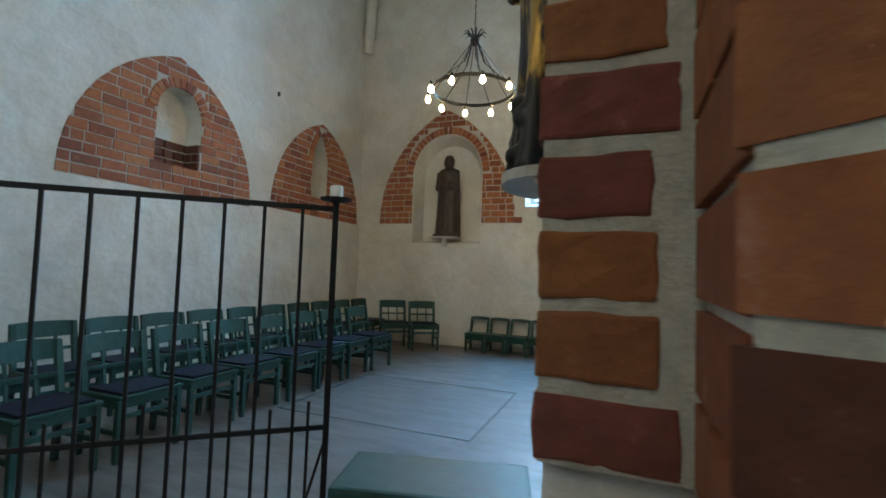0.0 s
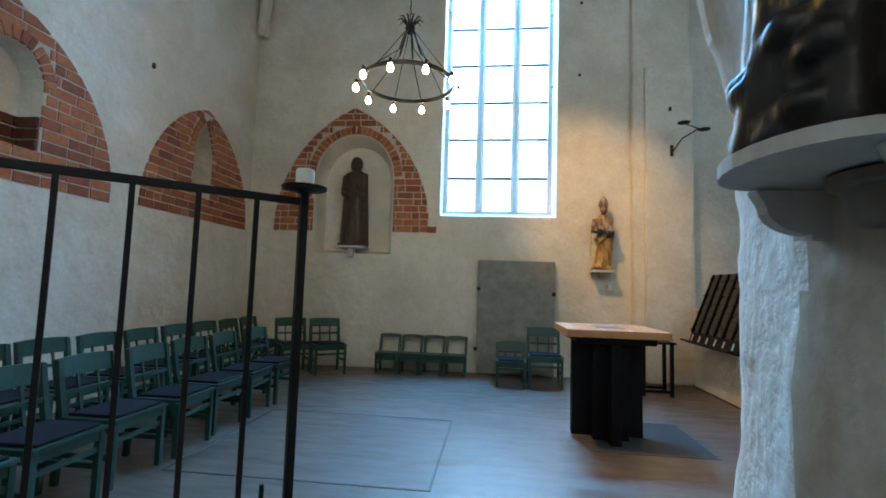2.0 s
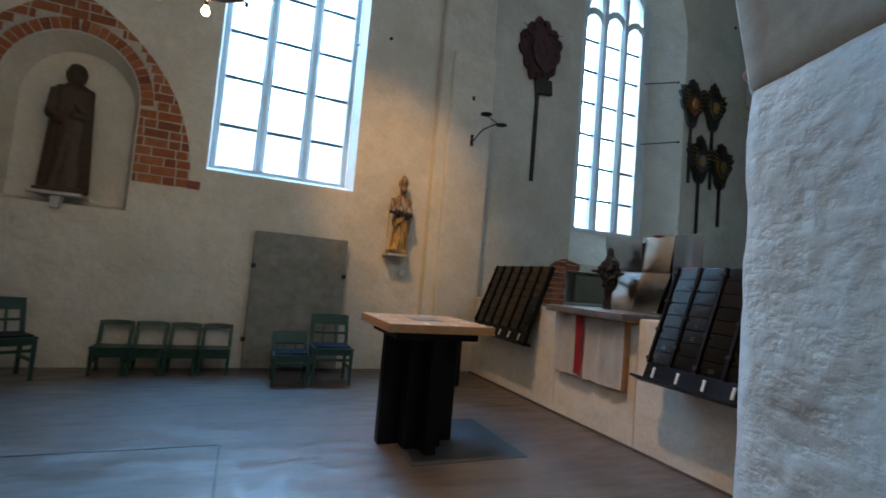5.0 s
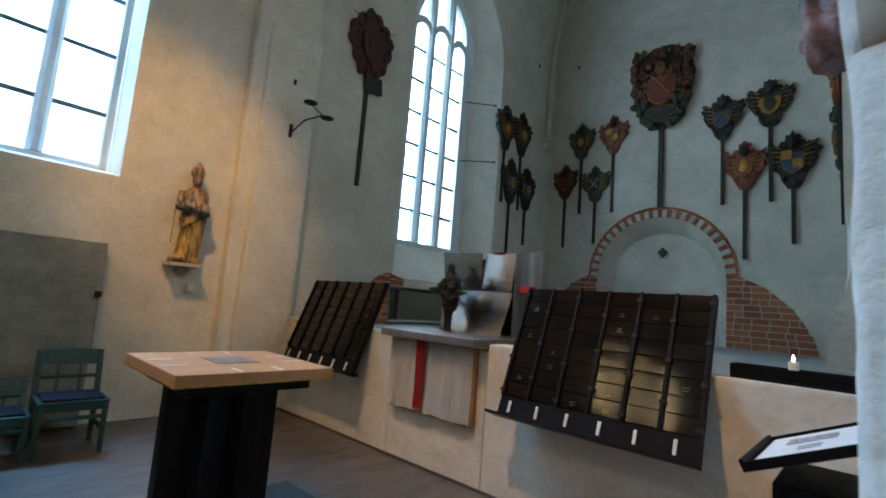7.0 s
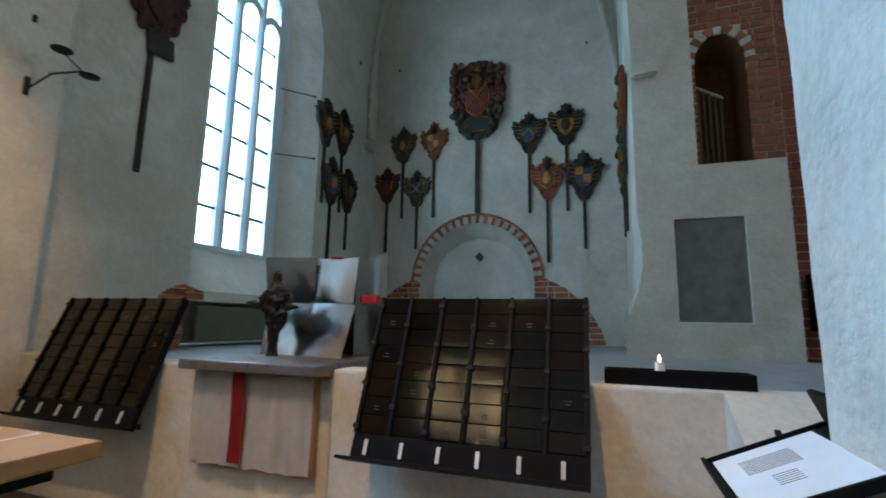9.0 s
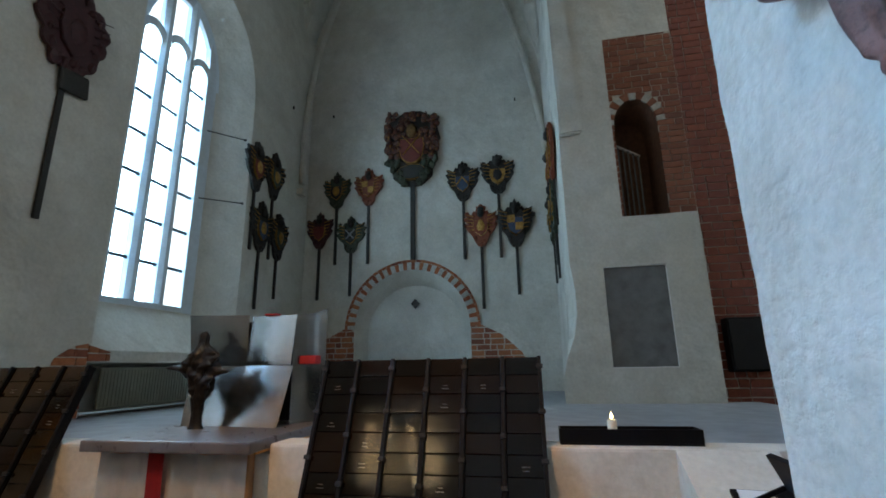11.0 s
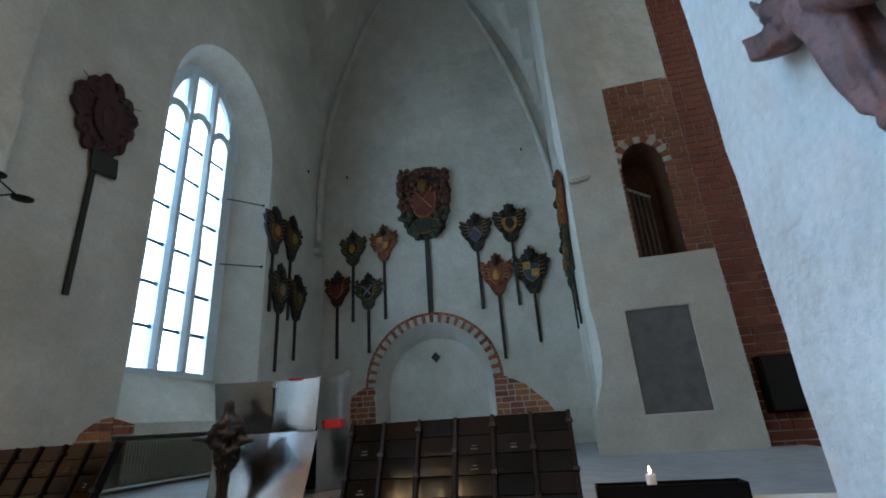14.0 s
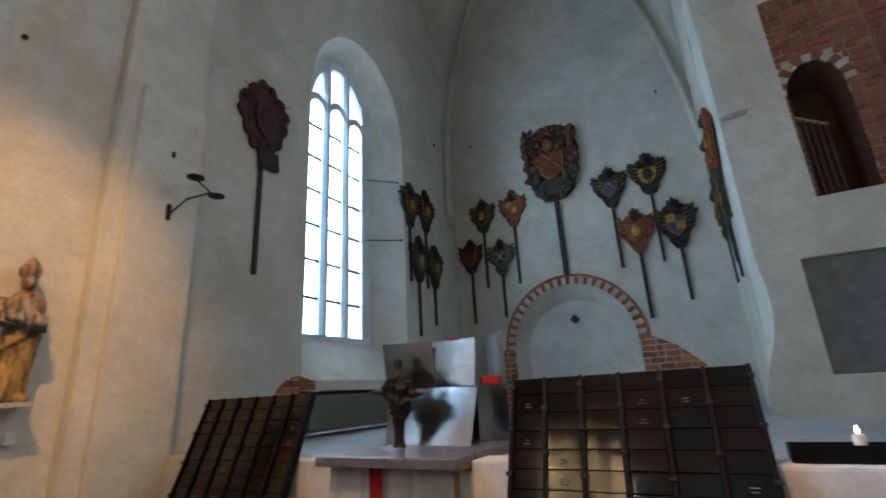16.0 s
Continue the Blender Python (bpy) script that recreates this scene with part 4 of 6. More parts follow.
for k in range(1, 11):
    part("bar", box(0.2 * k - 0.027, -0.009, 0.04, 0.2 * k - 0.009, 0.009, 1.736, 0.002), IRON, gate)
for k in range(11):
    x = 0.2 * k + 0.1
    part("short_bar", box(x - 0.008, -0.008, 0.04, x + 0.008, 0.008, 0.66 + 0.03 * math.sin(k * 5), 0.003), IRON, gate)
part("brace", tube((0.01, 0, 0.42), (0.12, 0, 0.03), 0.008), IRON, gate)
smooth(part("candle_dish", lathe([(0.018, 1.78), (0.03, 1.79), (0.088, 1.80), (0.092, 1.812), (0.085, 1.808), (0.0, 1.806)], 20), IRON, gate))
smooth(tagged(part("candle", lathe([(0.037, 1.807), (0.038, 1.875), (0.034, 1.884), (0.02, 1.878), (0.0, 1.876)], 20, (-1.545, 2.29, 0)), WAX), "white pillar candle on the gate post dish", "candle"))

# ---- chandelier ----
CH = (-1.745, 5.30)
chandelier = thing("chandelier", pose(CH[0], CH[1], 3.61), "wrought iron ring chandelier with ten lit bulbs on rods", "chandelier")
bm = bmesh.new()
rings = [[bm.verts.new((r * math.cos(2 * math.pi * i / 48), r * math.sin(2 * math.pi * i / 48), z)) for i in range(48)] for r, z in ((0.487, -0.022), (0.497, -0.022), (0.497, 0.022), (0.487, 0.022))]
for k in range(4):
    for i in range(48):
        bm.faces.new((rings[k][i], rings[k][(i + 1) % 48], rings[(k + 1) % 4][(i + 1) % 48], rings[(k + 1) % 4][i]))
bmesh.ops.recalc_face_normals(bm, faces=bm.faces)
smooth(part("ring", bm, IRON, chandelier))
smooth(part("hub", lathe([(0.02, 0.56), (0.05, 0.58), (0.055, 0.63), (0.035, 0.68), (0.012, 0.70)], 14), IRON, chandelier))
for k in range(10):
    a = 2 * math.pi * (k + 0.3) / 10
    c, s = math.cos(a), math.sin(a)
    bm = bmesh.new()
    if k % 2 == 0:
        add_tube(bm, (0.04 * c, 0.04 * s, 0.6), (0.13 * c, 0.13 * s, 0.34), 0.011, 0.011, 6)
        add_tube(bm, (0.13 * c, 0.13 * s, 0.34), (0.485 * c, 0.485 * s, 0.02), 0.006, 0.006, 6)
    else:
        add_tube(bm, (0.04 * c, 0.04 * s, 0.6), (0.485 * c, 0.485 * s, 0.02), 0.005, 0.005, 6)
    part("rod", bm, IRON, chandelier)
    bm = bmesh.new()
    add_tube(bm, (0.04 * c, 0.04 * s, 0.67), (0.10 * c, 0.10 * s, 0.73), 0.011, 0.009, 5)
    add_tube(bm, (0.10 * c, 0.10 * s, 0.73), (0.15 * c, 0.15 * s, 0.70), 0.009, 0.002, 5)
    part("leaf", bm, IRON, chandelier)
    bm = bmesh.new()
    add_tube(bm, (0.49 * c, 0.49 * s, 0.0), (0.555 * c, 0.555 * s, -0.005), 0.007, 0.007, 6)
    add_tube(bm, (0.555 * c, 0.555 * s, -0.045), (0.555 * c, 0.555 * s, 0.01), 0.016, 0.016, 8)
    holder = part("lamp_holder", bm, IRON, chandelier)
    smooth(part("bulb", lathe([(0.0, -0.125), (0.017, -0.121), (0.030, -0.102), (0.031, -0.085), (0.020, -0.058), (0.014, -0.045)], 12, (0.555 * c, 0.555 * s, 0)), BULB, holder, "glowing warm white bulb"))
bm = bmesh.new()
z = 0.70
k = 0
while z < 9.55:
    add_tube(bm, (0.008 * (k % 2), 0.008 * ((k + 1) % 2), z), (-0.008 * (k % 2), -0.008 * ((k + 1) % 2), z + 0.09), 0.006, 0.006, 5)
    z += 0.085
    k += 1
part("chain", bm, IRON, chandelier)

# ---- stone slab, table, stool ----
slab = thing("stone_slab", Matrix.Identity(4), "large weathered grey limestone grave slab leaning on the wall", "grave slab")
bm = bmesh.new()
add_box(bm, -1.05, 8.40, 0.02, 0.23, 8.50, 1.90, 0.012)
bmesh.ops.subdivide_edges(bm, edges=bm.edges, cuts=6, use_grid_fill=True)
for v in bm.verts:
    v.co += 0.008 * noise.noise_vector(v.co * 4)
part("slab", bm, GRAVESTONE, slab)
rnd = random.Random(3)
for i in range(7):
    z = 1.75 - i * 0.11
    x = -0.95
    while x < 0.1:
        ln = rnd.uniform(0.04, 0.12)
        part("letter_line", box(x, 8.394, z, x + ln, 8.4005, z + 0.035, 0.002), GRAVESTONE, slab) if rnd.random() < 0.6 else None
        x += ln + 0.03
for x, z in ((-1.03, 1.42), (0.21, 1.36), (-1.06, 0.42)):
    part("iron_clamp", box(x - 0.03, 8.36, z - 0.03, x + 0.03, 8.41, z + 0.03, 0.008), IRON, slab, "small black iron clamp")

table = thing("altar_table", pose(0.39, 5.455, 0), "square pale oak table on a black cross-shaped base", "table")
part("tabletop", box(-0.47, -0.46, 1.0, 0.47, 0.46, 1.068, 0.006), OAK, table)
part("edge_strip", box(-0.474, -0.464, 1.0, 0.474, 0.464, 1.010), GILT, table, "thin brass edge strip")
part("inlay", box(-0.13, -0.13, 1.0685, 0.13, 0.13, 1.072), DARK_INLAY := simple_mat("dark_inlaid_picture", (0.10, 0.08, 0.075), 0.5, 0, 0.6, 18, 0.1, (0.26, 0.22, 0.2)), table, "square dark patterned inlay")
for x0, y0, x1, y1 in ((-0.44, -0.13, -0.30, -0.115), (-0.44, 0.115, -0.30, 0.13), (0.30, -0.13, 0.44, -0.115), (0.30, 0.115, 0.44, 0.13), (-0.13, -0.44, -0.115, -0.3), (0.115, -0.44, 0.13, -0.3), (-0.13, 0.3, -0.115, 0.44), (0.115, 0.3, 0.13, 0.44)):
    part("inlay_line", box(x0, y0, 1.0685, x1, y1, 1.0705), LINEN, table, "thin pale inlaid line")
part("under_frame", box(-0.37, -0.36, 0.93, 0.37, 0.36, 1.0, 0.01), BLACK, table)
part("base_panel", box(-0.36, -0.05, 0.0, 0.33, 0.05, 0.93, 0.01), BLACK, table)
for y0, y1 in ((-0.37, -0.05), (0.05, 0.35)):
    part("base_panel", box(-0.05, y0, 0.0, 0.05, y1, 0.93, 0.01), BLACK, table)
part("base_block", box(-0.18, -0.2, 0.0, 0.16, 0.2, 0.9, 0.01), BLACK, table)

stool = thing("side_table", pose(1.52, 7.55, 0), "small black wooden side table by the wall", "side table")
part("top", box(-0.24, -0.2, 0.72, 0.24, 0.2, 0.75, 0.006), BLACK, stool)
for x in (-0.21, 0.17):
    for y in (-0.17, 0.13):
        part("leg", box(x, y, 0, x + 0.045, y + 0.045, 0.72, 0.004), BLACK, stool)
for y in (-0.17, 0.13):
    part("stretcher", box(-0.17, y + 0.01, 0.05, 0.17, y + 0.035, 0.09, 0.003), BLACK, stool)

# ---- memorial boards ----
def memorial(y0, y1, label):
    """A sloping board: local x along the wall, local z up the slope."""
    w, h = y1 - y0, 1.07
    lean = 20.5
    root = thing("memorial_board", Matrix.Translation((2.115, y1, 0.73)) @ Matrix.Rotation(radians(-90), 4, "Z") @ Matrix.Rotation(radians(-lean), 4, "X"), label, "memorial board", "memorial boards")
    part("board", box(0, 0.02, 0, w, 0.05, h, 0.004), BLACK, root)
    part("base_strip", box(0, 0.0, 0.0, w, 0.02, 0.15, 0.003), BLACK, root)
    part("ledge", box(-0.05, -0.10, -0.012, w, 0.05, 0.008, 0.003), BLACK, root)
    col = w / 6
    rnd2 = random.Random(int(y0 * 10))
    for k in range(7):
        x = min(max(k * col, 0.012), w - 0.012)
        rail = part("divider", box(x - 0.012, -0.018, 0.15, x + 0.012, 0.02, h, 0.004), BLACK, root)
        for j in range(4):
            if 0.23 + j * 0.27 + (k % 2) * 0.13 > h:
                continue
            part("knob", box(x - 0.02, -0.03, 0.18 + j * 0.27 + (k % 2) * 0.13, x + 0.02, -0.012, 0.205 + j * 0.27 + (k % 2) * 0.13, 0.004), IRON, rail)
    for k in range(6):
        for j in range(8):
            z = 0.155 + j * (h - 0.155) / 8
            m = GLOSS_BROWN if rnd2.random() < 0.35 else GLOSS_BLACK
            tilt = rnd2.uniform(-0.001, 0.001)
            x0, x1, hh = k * col + 0.018, (k + 1) * col - 0.018, (h - 0.155) / 8 - 0.006
            bm = bmesh.new()
            lines = []
            for q in range(9):
                f = q / 8
                lines.append([bm.verts.new((x, tilt * f - 0.0005 * (1 - (2 * f - 1) ** 2), z + 0.003 + f * hh)) for x in (x0, (x0 + x1) / 2, x1)])
            for a, b in zip(lines, lines[1:]):
                for q in range(2):
                    bm.faces.new((a[q], a[q + 1], b[q + 1], b[q]))
            rim_ = [[bm.verts.new((v.co.x, 0.02, v.co.z)) for v in (la[0], la[2])] for la in (lines[0], lines[-1])]
            bm.faces.new((lines[0][0], rim_[0][0], rim_[0][1], lines[0][2], lines[0][1]))
            bm.faces.new((lines[-1][0], lines[-1][1], lines[-1][2], rim_[1][1], rim_[1][0]))
            plate = smooth(part("name_plate", bm, m, root), 30)
            if rnd2.random() < 0.3:
                for q in range(2):
                    ln = rnd2.uniform(0.025, 0.05)
                    xc = (k + 0.5) * col
                    part("engraving", box(xc - ln / 2, -0.0020, z + 0.05 - q * 0.02, xc + ln / 2, -0.0010, z + 0.054 - q * 0.02), TABLET, plate, "fine pale engraved line")
        xc = (k + 0.42) * col
        part("holder", box(xc - 0.012, -0.014, 0.03, xc + 0.012, -0.001, 0.12, 0.004), PLASTIC, root, "small white upright clip")
    for x in (w * 0.15, w * 0.85):
        part("bracket", box(x - 0.03, 0.05, 0.02, x + 0.03, 0.30, 0.06, 0.004), IRON, root)
    return root


memorial(3.16, 4.58, "sloping black memorial board of glossy name plates on brackets")
memorial(6.46, 7.88, "sloping black memorial board beside the pilaster")

# ---- chancel altar ----
altar = thing("chancel_altar", Matrix.Identity(4), "grey stone-topped altar projecting over the low wall", "altar")
part("altar_top", box(2.16, 4.89, 1.19, 3.75, 6.10, 1.262, 0.012), simple_mat("dark_polished_stone", (0.13, 0.12, 0.12), 0.3, 0, 0.2, 6, 0.05), altar)
part("edge_strip", box(2.22, 4.886, 1.185, 3.7, 4.90, 1.197), GILT, altar, "thin brass edge line")
part("stipes", box(2.62, 5.0, 0.3, 3.6, 6.0, 1.19, 0.02), CONSOLE, altar)
part("front_panel", box(2.30, 4.97, 0.50, 2.36, 6.02, 1.19, 0.01), OAK, altar)
bm = bmesh.new()
n, m_ = 40, 12
grid = []
for i in range(n + 1):
    col_ = []
    for j in range(m_ + 1):
        u, v = i / n, j / m_
        fold = 0.012 * math.sin(u * 34 + 1.5 * math.sin(v * 2)) * (1 - v * 0.3) + 0.006 * math.sin(u * 61)
        col_.append(bm.verts.new((2.275 + fold, 4.98 + 1.05 * u, 0.52 + 0.65 * v + 0.004 * math.sin(u * 20))))
    grid.append(col_)
for i in range(n):
    for j in range(m_):
        bm.faces.new((grid[i][j], grid[i][j + 1], grid[i + 1][j + 1], grid[i + 1][j]))
bmesh.ops.solidify(bm, geom=bm.faces[:], thickness=0.004)
cloth = smooth(part("antependium", bm, LINEN), 60)
tagged(cloth, "white linen altar hanging with a single red ribbon", "altar cloth")
bm = bmesh.new()
vs = []
for j in range(13):
    v = j / 12
    x = 2.243 + 0.006 * math.sin(v * 5)
    vs.append([bm.verts.new((x, 5.53, 0.555 + 0.63 * v)), bm.verts.new((x, 5.645, 0.555 + 0.63 * v))])
for a, b in zip(vs, vs[1:]):
    bm.faces.new((a[0], b[0], b[1], a[1]))
bmesh.ops.solidify(bm, geom=bm.faces[:], thickness=0.004)
part("ribbon", bm, RED_CLOTH, cloth, "red woven vertical ribbon")

# polished steel retable: two curved sheets, the upper behind the lower
retable = thing("steel_retable", Matrix.Identity(4), "polished steel retable of curved sheets standing on the altar", "retable")


def steel_sheet(name, y0, y1, x0, x1, z0, z1, back, wave, material, raise_=0.0, n=18):
    """A bent sheet from (x0, y0) to (x1, y1); its top leans back by back, wave bows it."""
    bm = bmesh.new()
    rows_ = []
    for j in range(7):
        v = j / 6
        row = []
        for i in range(n + 1):
            u = i / n
            x = x0 + (x1 - x0) * u + wave * math.sin(math.pi * u) + back * (0.75 * v + 0.25 * v * v)
            row.append(bm.verts.new((x, y0 + (y1 - y0) * u, z0 + (z1 - z0 + raise_ * u * u) * v)))
        rows_.append(row)
    for a, b in zip(rows_, rows_[1:]):
        for i in range(n):
            bm.faces.new((a[i], a[i + 1], b[i + 1], b[i]))
    bmesh.ops.solidify(bm, geom=bm.faces[:], thickness=0.008)
    return smooth(part(name, bm, material, retable), 40)


def steel_fold(name, y0, y1, z0, z1, corners, wave):
    """One facet of the folded sheet; corners gives x at (y0, z0), (y1, z0), (y0, z1), (y1, z1)."""
    bm = bmesh.new()
    n = 14
    grid = [[bm.verts.new(((corners[0] * (1 - u) + corners[1] * u) * (1 - v) + (corners[2] * (1 - u) + corners[3] * u) * v + wave * math.sin(math.pi * u), y0 + (y1 - y0) * u, z0 + (z1 - z0) * v)) for u in [i / n for i in range(n + 1)]] for v in [j / 8 for j in range(9)]]
    for a, b in zip(grid, grid[1:]):
        for i in range(n):
            bm.faces.new((a[i], a[i + 1], b[i + 1], b[i]))
    bmesh.ops.solidify(bm, geom=bm.faces[:], thickness=0.006)
    return smooth(part(name, bm, STEEL, retable), 40)


steel_fold("lower_sheet", 5.98, 5.543, 1.262, 1.715, (2.90, 2.88, 2.97, 3.05), 0.004)
steel_fold("lower_sheet", 5.543, 5.10, 1.262, 1.715, (2.88, 2.81, 3.05, 3.01), 0.010)
steel_fold("upper_sheet", 6.0, 5.543, 1.717, 2.13, (2.97, 3.05, 2.90, 3.04), 0.004)
steel_fold("upper_sheet", 5.543, 5.12, 1.717, 2.125, (3.05, 3.0, 3.09, 3.06), 0.012)
steel_sheet("side_wing", 5.14, 4.94, 3.07, 3.26, 1.262, 2.13, 0.0, 0.03, STEEL, 0.06)
part("back_board", box(3.30, 4.98, 1.262, 3.32, 6.02, 2.10, 0.004), BLACK, retable)
part("red_cloth", box(3.10, 4.955, 1.72, 3.20, 5.10, 1.79, 0.01), RED_CLOTH, retable)
part("top_trim", box(3.06, 5.3, 2.125, 3.12, 5.42, 2.14, 0.003), RED_CLOTH, retable)


def cast_figure():
    """One lumpy cast: a slim stem, a swelling group of bodies, thin outstretched arms, a narrow head."""
    bm = bmesh.new()
    prof = [(0.0, 0.055), (0.03, 0.04), (0.10, 0.034), (0.20, 0.042), (0.27, 0.06), (0.34, 0.095), (0.40, 0.10), (0.45, 0.105), (0.50, 0.10), (0.545, 0.095), (0.58, 0.065), (0.61, 0.042), (0.635, 0.028), (0.66, 0.034), (0.69, 0.032), (0.715, 0.012)]
    n, rings = 44, []
    for i in range(73):
        z = 0.715 * i / 72
        k = max(q for q in range(len(prof) - 1) if prof[q][0] <= z + 1e-9)
        f = (z - prof[k][0]) / (prof[k + 1][0] - prof[k][0])
        r = prof[k][1] + f * (prof[k + 1][1] - prof[k][1])
        row = []
        for a in range(n):
            t = 2 * math.pi * a / n
            d = Vector((math.cos(t), math.sin(t), z * 7))
            lump = 1 + (0.55 * noise.noise(d * 1.6) + 0.35 * noise.noise(d * 3.7)) * min(1, z / 0.25)
            reach = (0.17 if math.sin(t) > 0 else 0.11) * abs(math.sin(t)) ** 26 * math.exp(-((z - 0.425 - 0.02 * math.sin(t)) / 0.026) ** 2)
            row.append(bm.verts.new((0.75 * r * lump * math.cos(t), (1.2 * r * lump + 1.15 * reach) * math.sin(t), z)))
        rings.append(row)
    for a, b in zip(rings, rings[1:]):
        for i in range(n):
            bm.faces.new((a[i], a[(i + 1) % n], b[(i + 1) % n], b[i]))
    bm.faces.new(rings[0][::-1])
    bm.faces.new(rings[-1])
    return bm


ob = part("bronze_sculpture", cast_figure(), BRONZE)
ob.matrix_world = pose(2.74, 5.72, 1.262)
tagged(smooth(ob, 60), "dark bronze figure sculpture before the steel retable", "sculpture")

# candle tray on the low wall
tray = thing("candle_tray", pose(2.51, 2.69, 1.229), "long black metal candle tray on the chancel ledge", "candle tray")
part("tray_base", box(-0.06, -0.39, 0.0, 0.10, 0.39, 0.012, 0.003), BLACK, tray)
for x in (-0.06, 0.09):
    part("tray_side", box(x, -0.39, 0.012, x + 0.01, 0.39, 0.086, 0.002), BLACK, tray)
for y in (-0.39, 0.38):
    part("tray_end", box(-0.05, y, 0.012, 0.09, y + 0.01, 0.086, 0.002), BLACK, tray)
tea = thing("candle", pose(2.54, 2.77, 1.241), "short lit white candle in the black tray", "candle")
smooth(part("wax", lathe([(0.027, 0), (0.028, 0.112), (0.023, 0.118), (0.0, 0.111)], 16), WAX, tea))
part("wick", tube((0, 0, 0.110), (0.002, 0, 0.124), 0.002, 0.002, 5), INK, tea)
smooth(part("flame", lathe([(0.0, 0.118), (0.008, 0.127), (0.009, 0.135), (0.005, 0.149), (0.0, 0.163)], 10), FLAME, tea, "small bright candle flame"))

# sloping parapet and open binder on a lectern
bm = prism([(0, 0), (0, 1.222), (0.5, 0.97), (0.5, 0)], Matrix.Translation((1.86, 2.48, 0)) @ Matrix.Rotation(math.pi, 4, "Z") @ Matrix.Translation((-0.5, 0, 0)), 0.0, 0.5)
structure("wall_cheek", bm, PLASTER, "whitewashed sloping masonry cheek by the ledge", "wall")

lectern = thing("lectern", pose(1.165, 2.565, 0), "black wooden lectern with a sloping top beside the pier", "lectern")
part("cabinet", box(-0.20, -0.16, 0.0, 0.20, 0.10, 1.04, 0.006), BLACK, lectern)
part("side_board", box(-0.203, -0.165, 0.0, -0.2, -0.09, 0.95), OAK, lectern, "narrow pale wooden board")
notice = part("front_notice", box(-0.2025, -0.07, 0.68, -0.2005, 0.08, 0.93), PAPER, lectern, "white notice with small dark pictures")
for y in (-0.055, 0.015):
    part("notice_picture", box(-0.2038, y, 0.80, -0.2026, y + 0.045, 0.85), INK, notice)
part("notice_picture", box(-0.2038, -0.01, 0.77, -0.2026, 0.012, 0.785), RED_CLOTH, notice)
part("notice_caption", box(-0.2038, -0.03, 0.72, -0.2026, 0.04, 0.727), SLATE, notice)
TOPM = Matrix.Translation((0, 0.16, 1.085)) @ Matrix.Rotation(radians(-24), 4, "X")
part("desk", box(-0.27, -0.40, -0.018, 0.27, 0.0, 0.0, 0.004, TOPM), BLACK, lectern)
part("rim", box(-0.275, 0.0, -0.018, 0.275, 0.014, 0.022, 0.003, TOPM), BLACK, lectern)
for x in (-0.275, 0.262):
    part("rim", box(x, -0.40, -0.018, x + 0.013, 0.0, 0.014, 0.003, TOPM), BLACK, lectern)
part("back_board", box(-0.27, -0.42, -0.018, 0.27, -0.40, 0.12, 0.003, TOPM), BLACK, lectern)
sheet_ = part("printed_sheet", box(-0.245, -0.345, 0.001, 0.245, -0.015, 0.004, 0, TOPM), PAPER)
sheet_.matrix_world = lectern.matrix_world
tagged(sheet_, "laminated white sheet of small print on the lectern", "paper")
for k in range(10):
    part("print_line", box(0.02 + 0.014 * k, -0.24, 0.0041, 0.024 + 0.014 * k, -0.08, 0.0046, 0, TOPM), INK, sheet_)
for k in range(6):
    part("print_line", box(-0.12 + 0.016 * k, -0.20, 0.0041, -0.116 + 0.016 * k, -0.13, 0.0046, 0, TOPM), INK, sheet_)
binder = thing("brochure_stack", pose(1.78, 2.30, 1.075, 0, -14, -8), "stack of leaflets and a dark folder on the ledge", "leaflets")
part("folder", box(-0.2, -0.08, 0.0, 0.16, 0.10, 0.02, 0.004), BLACK, binder)
for k in range(3):
    part("leaflet", box(-0.16 + 0.03 * k, -0.07, 0.02 + 0.006 * k, 0.06 + 0.03 * k, 0.08, 0.0255 + 0.006 * k, 0.001), PAPER, binder)

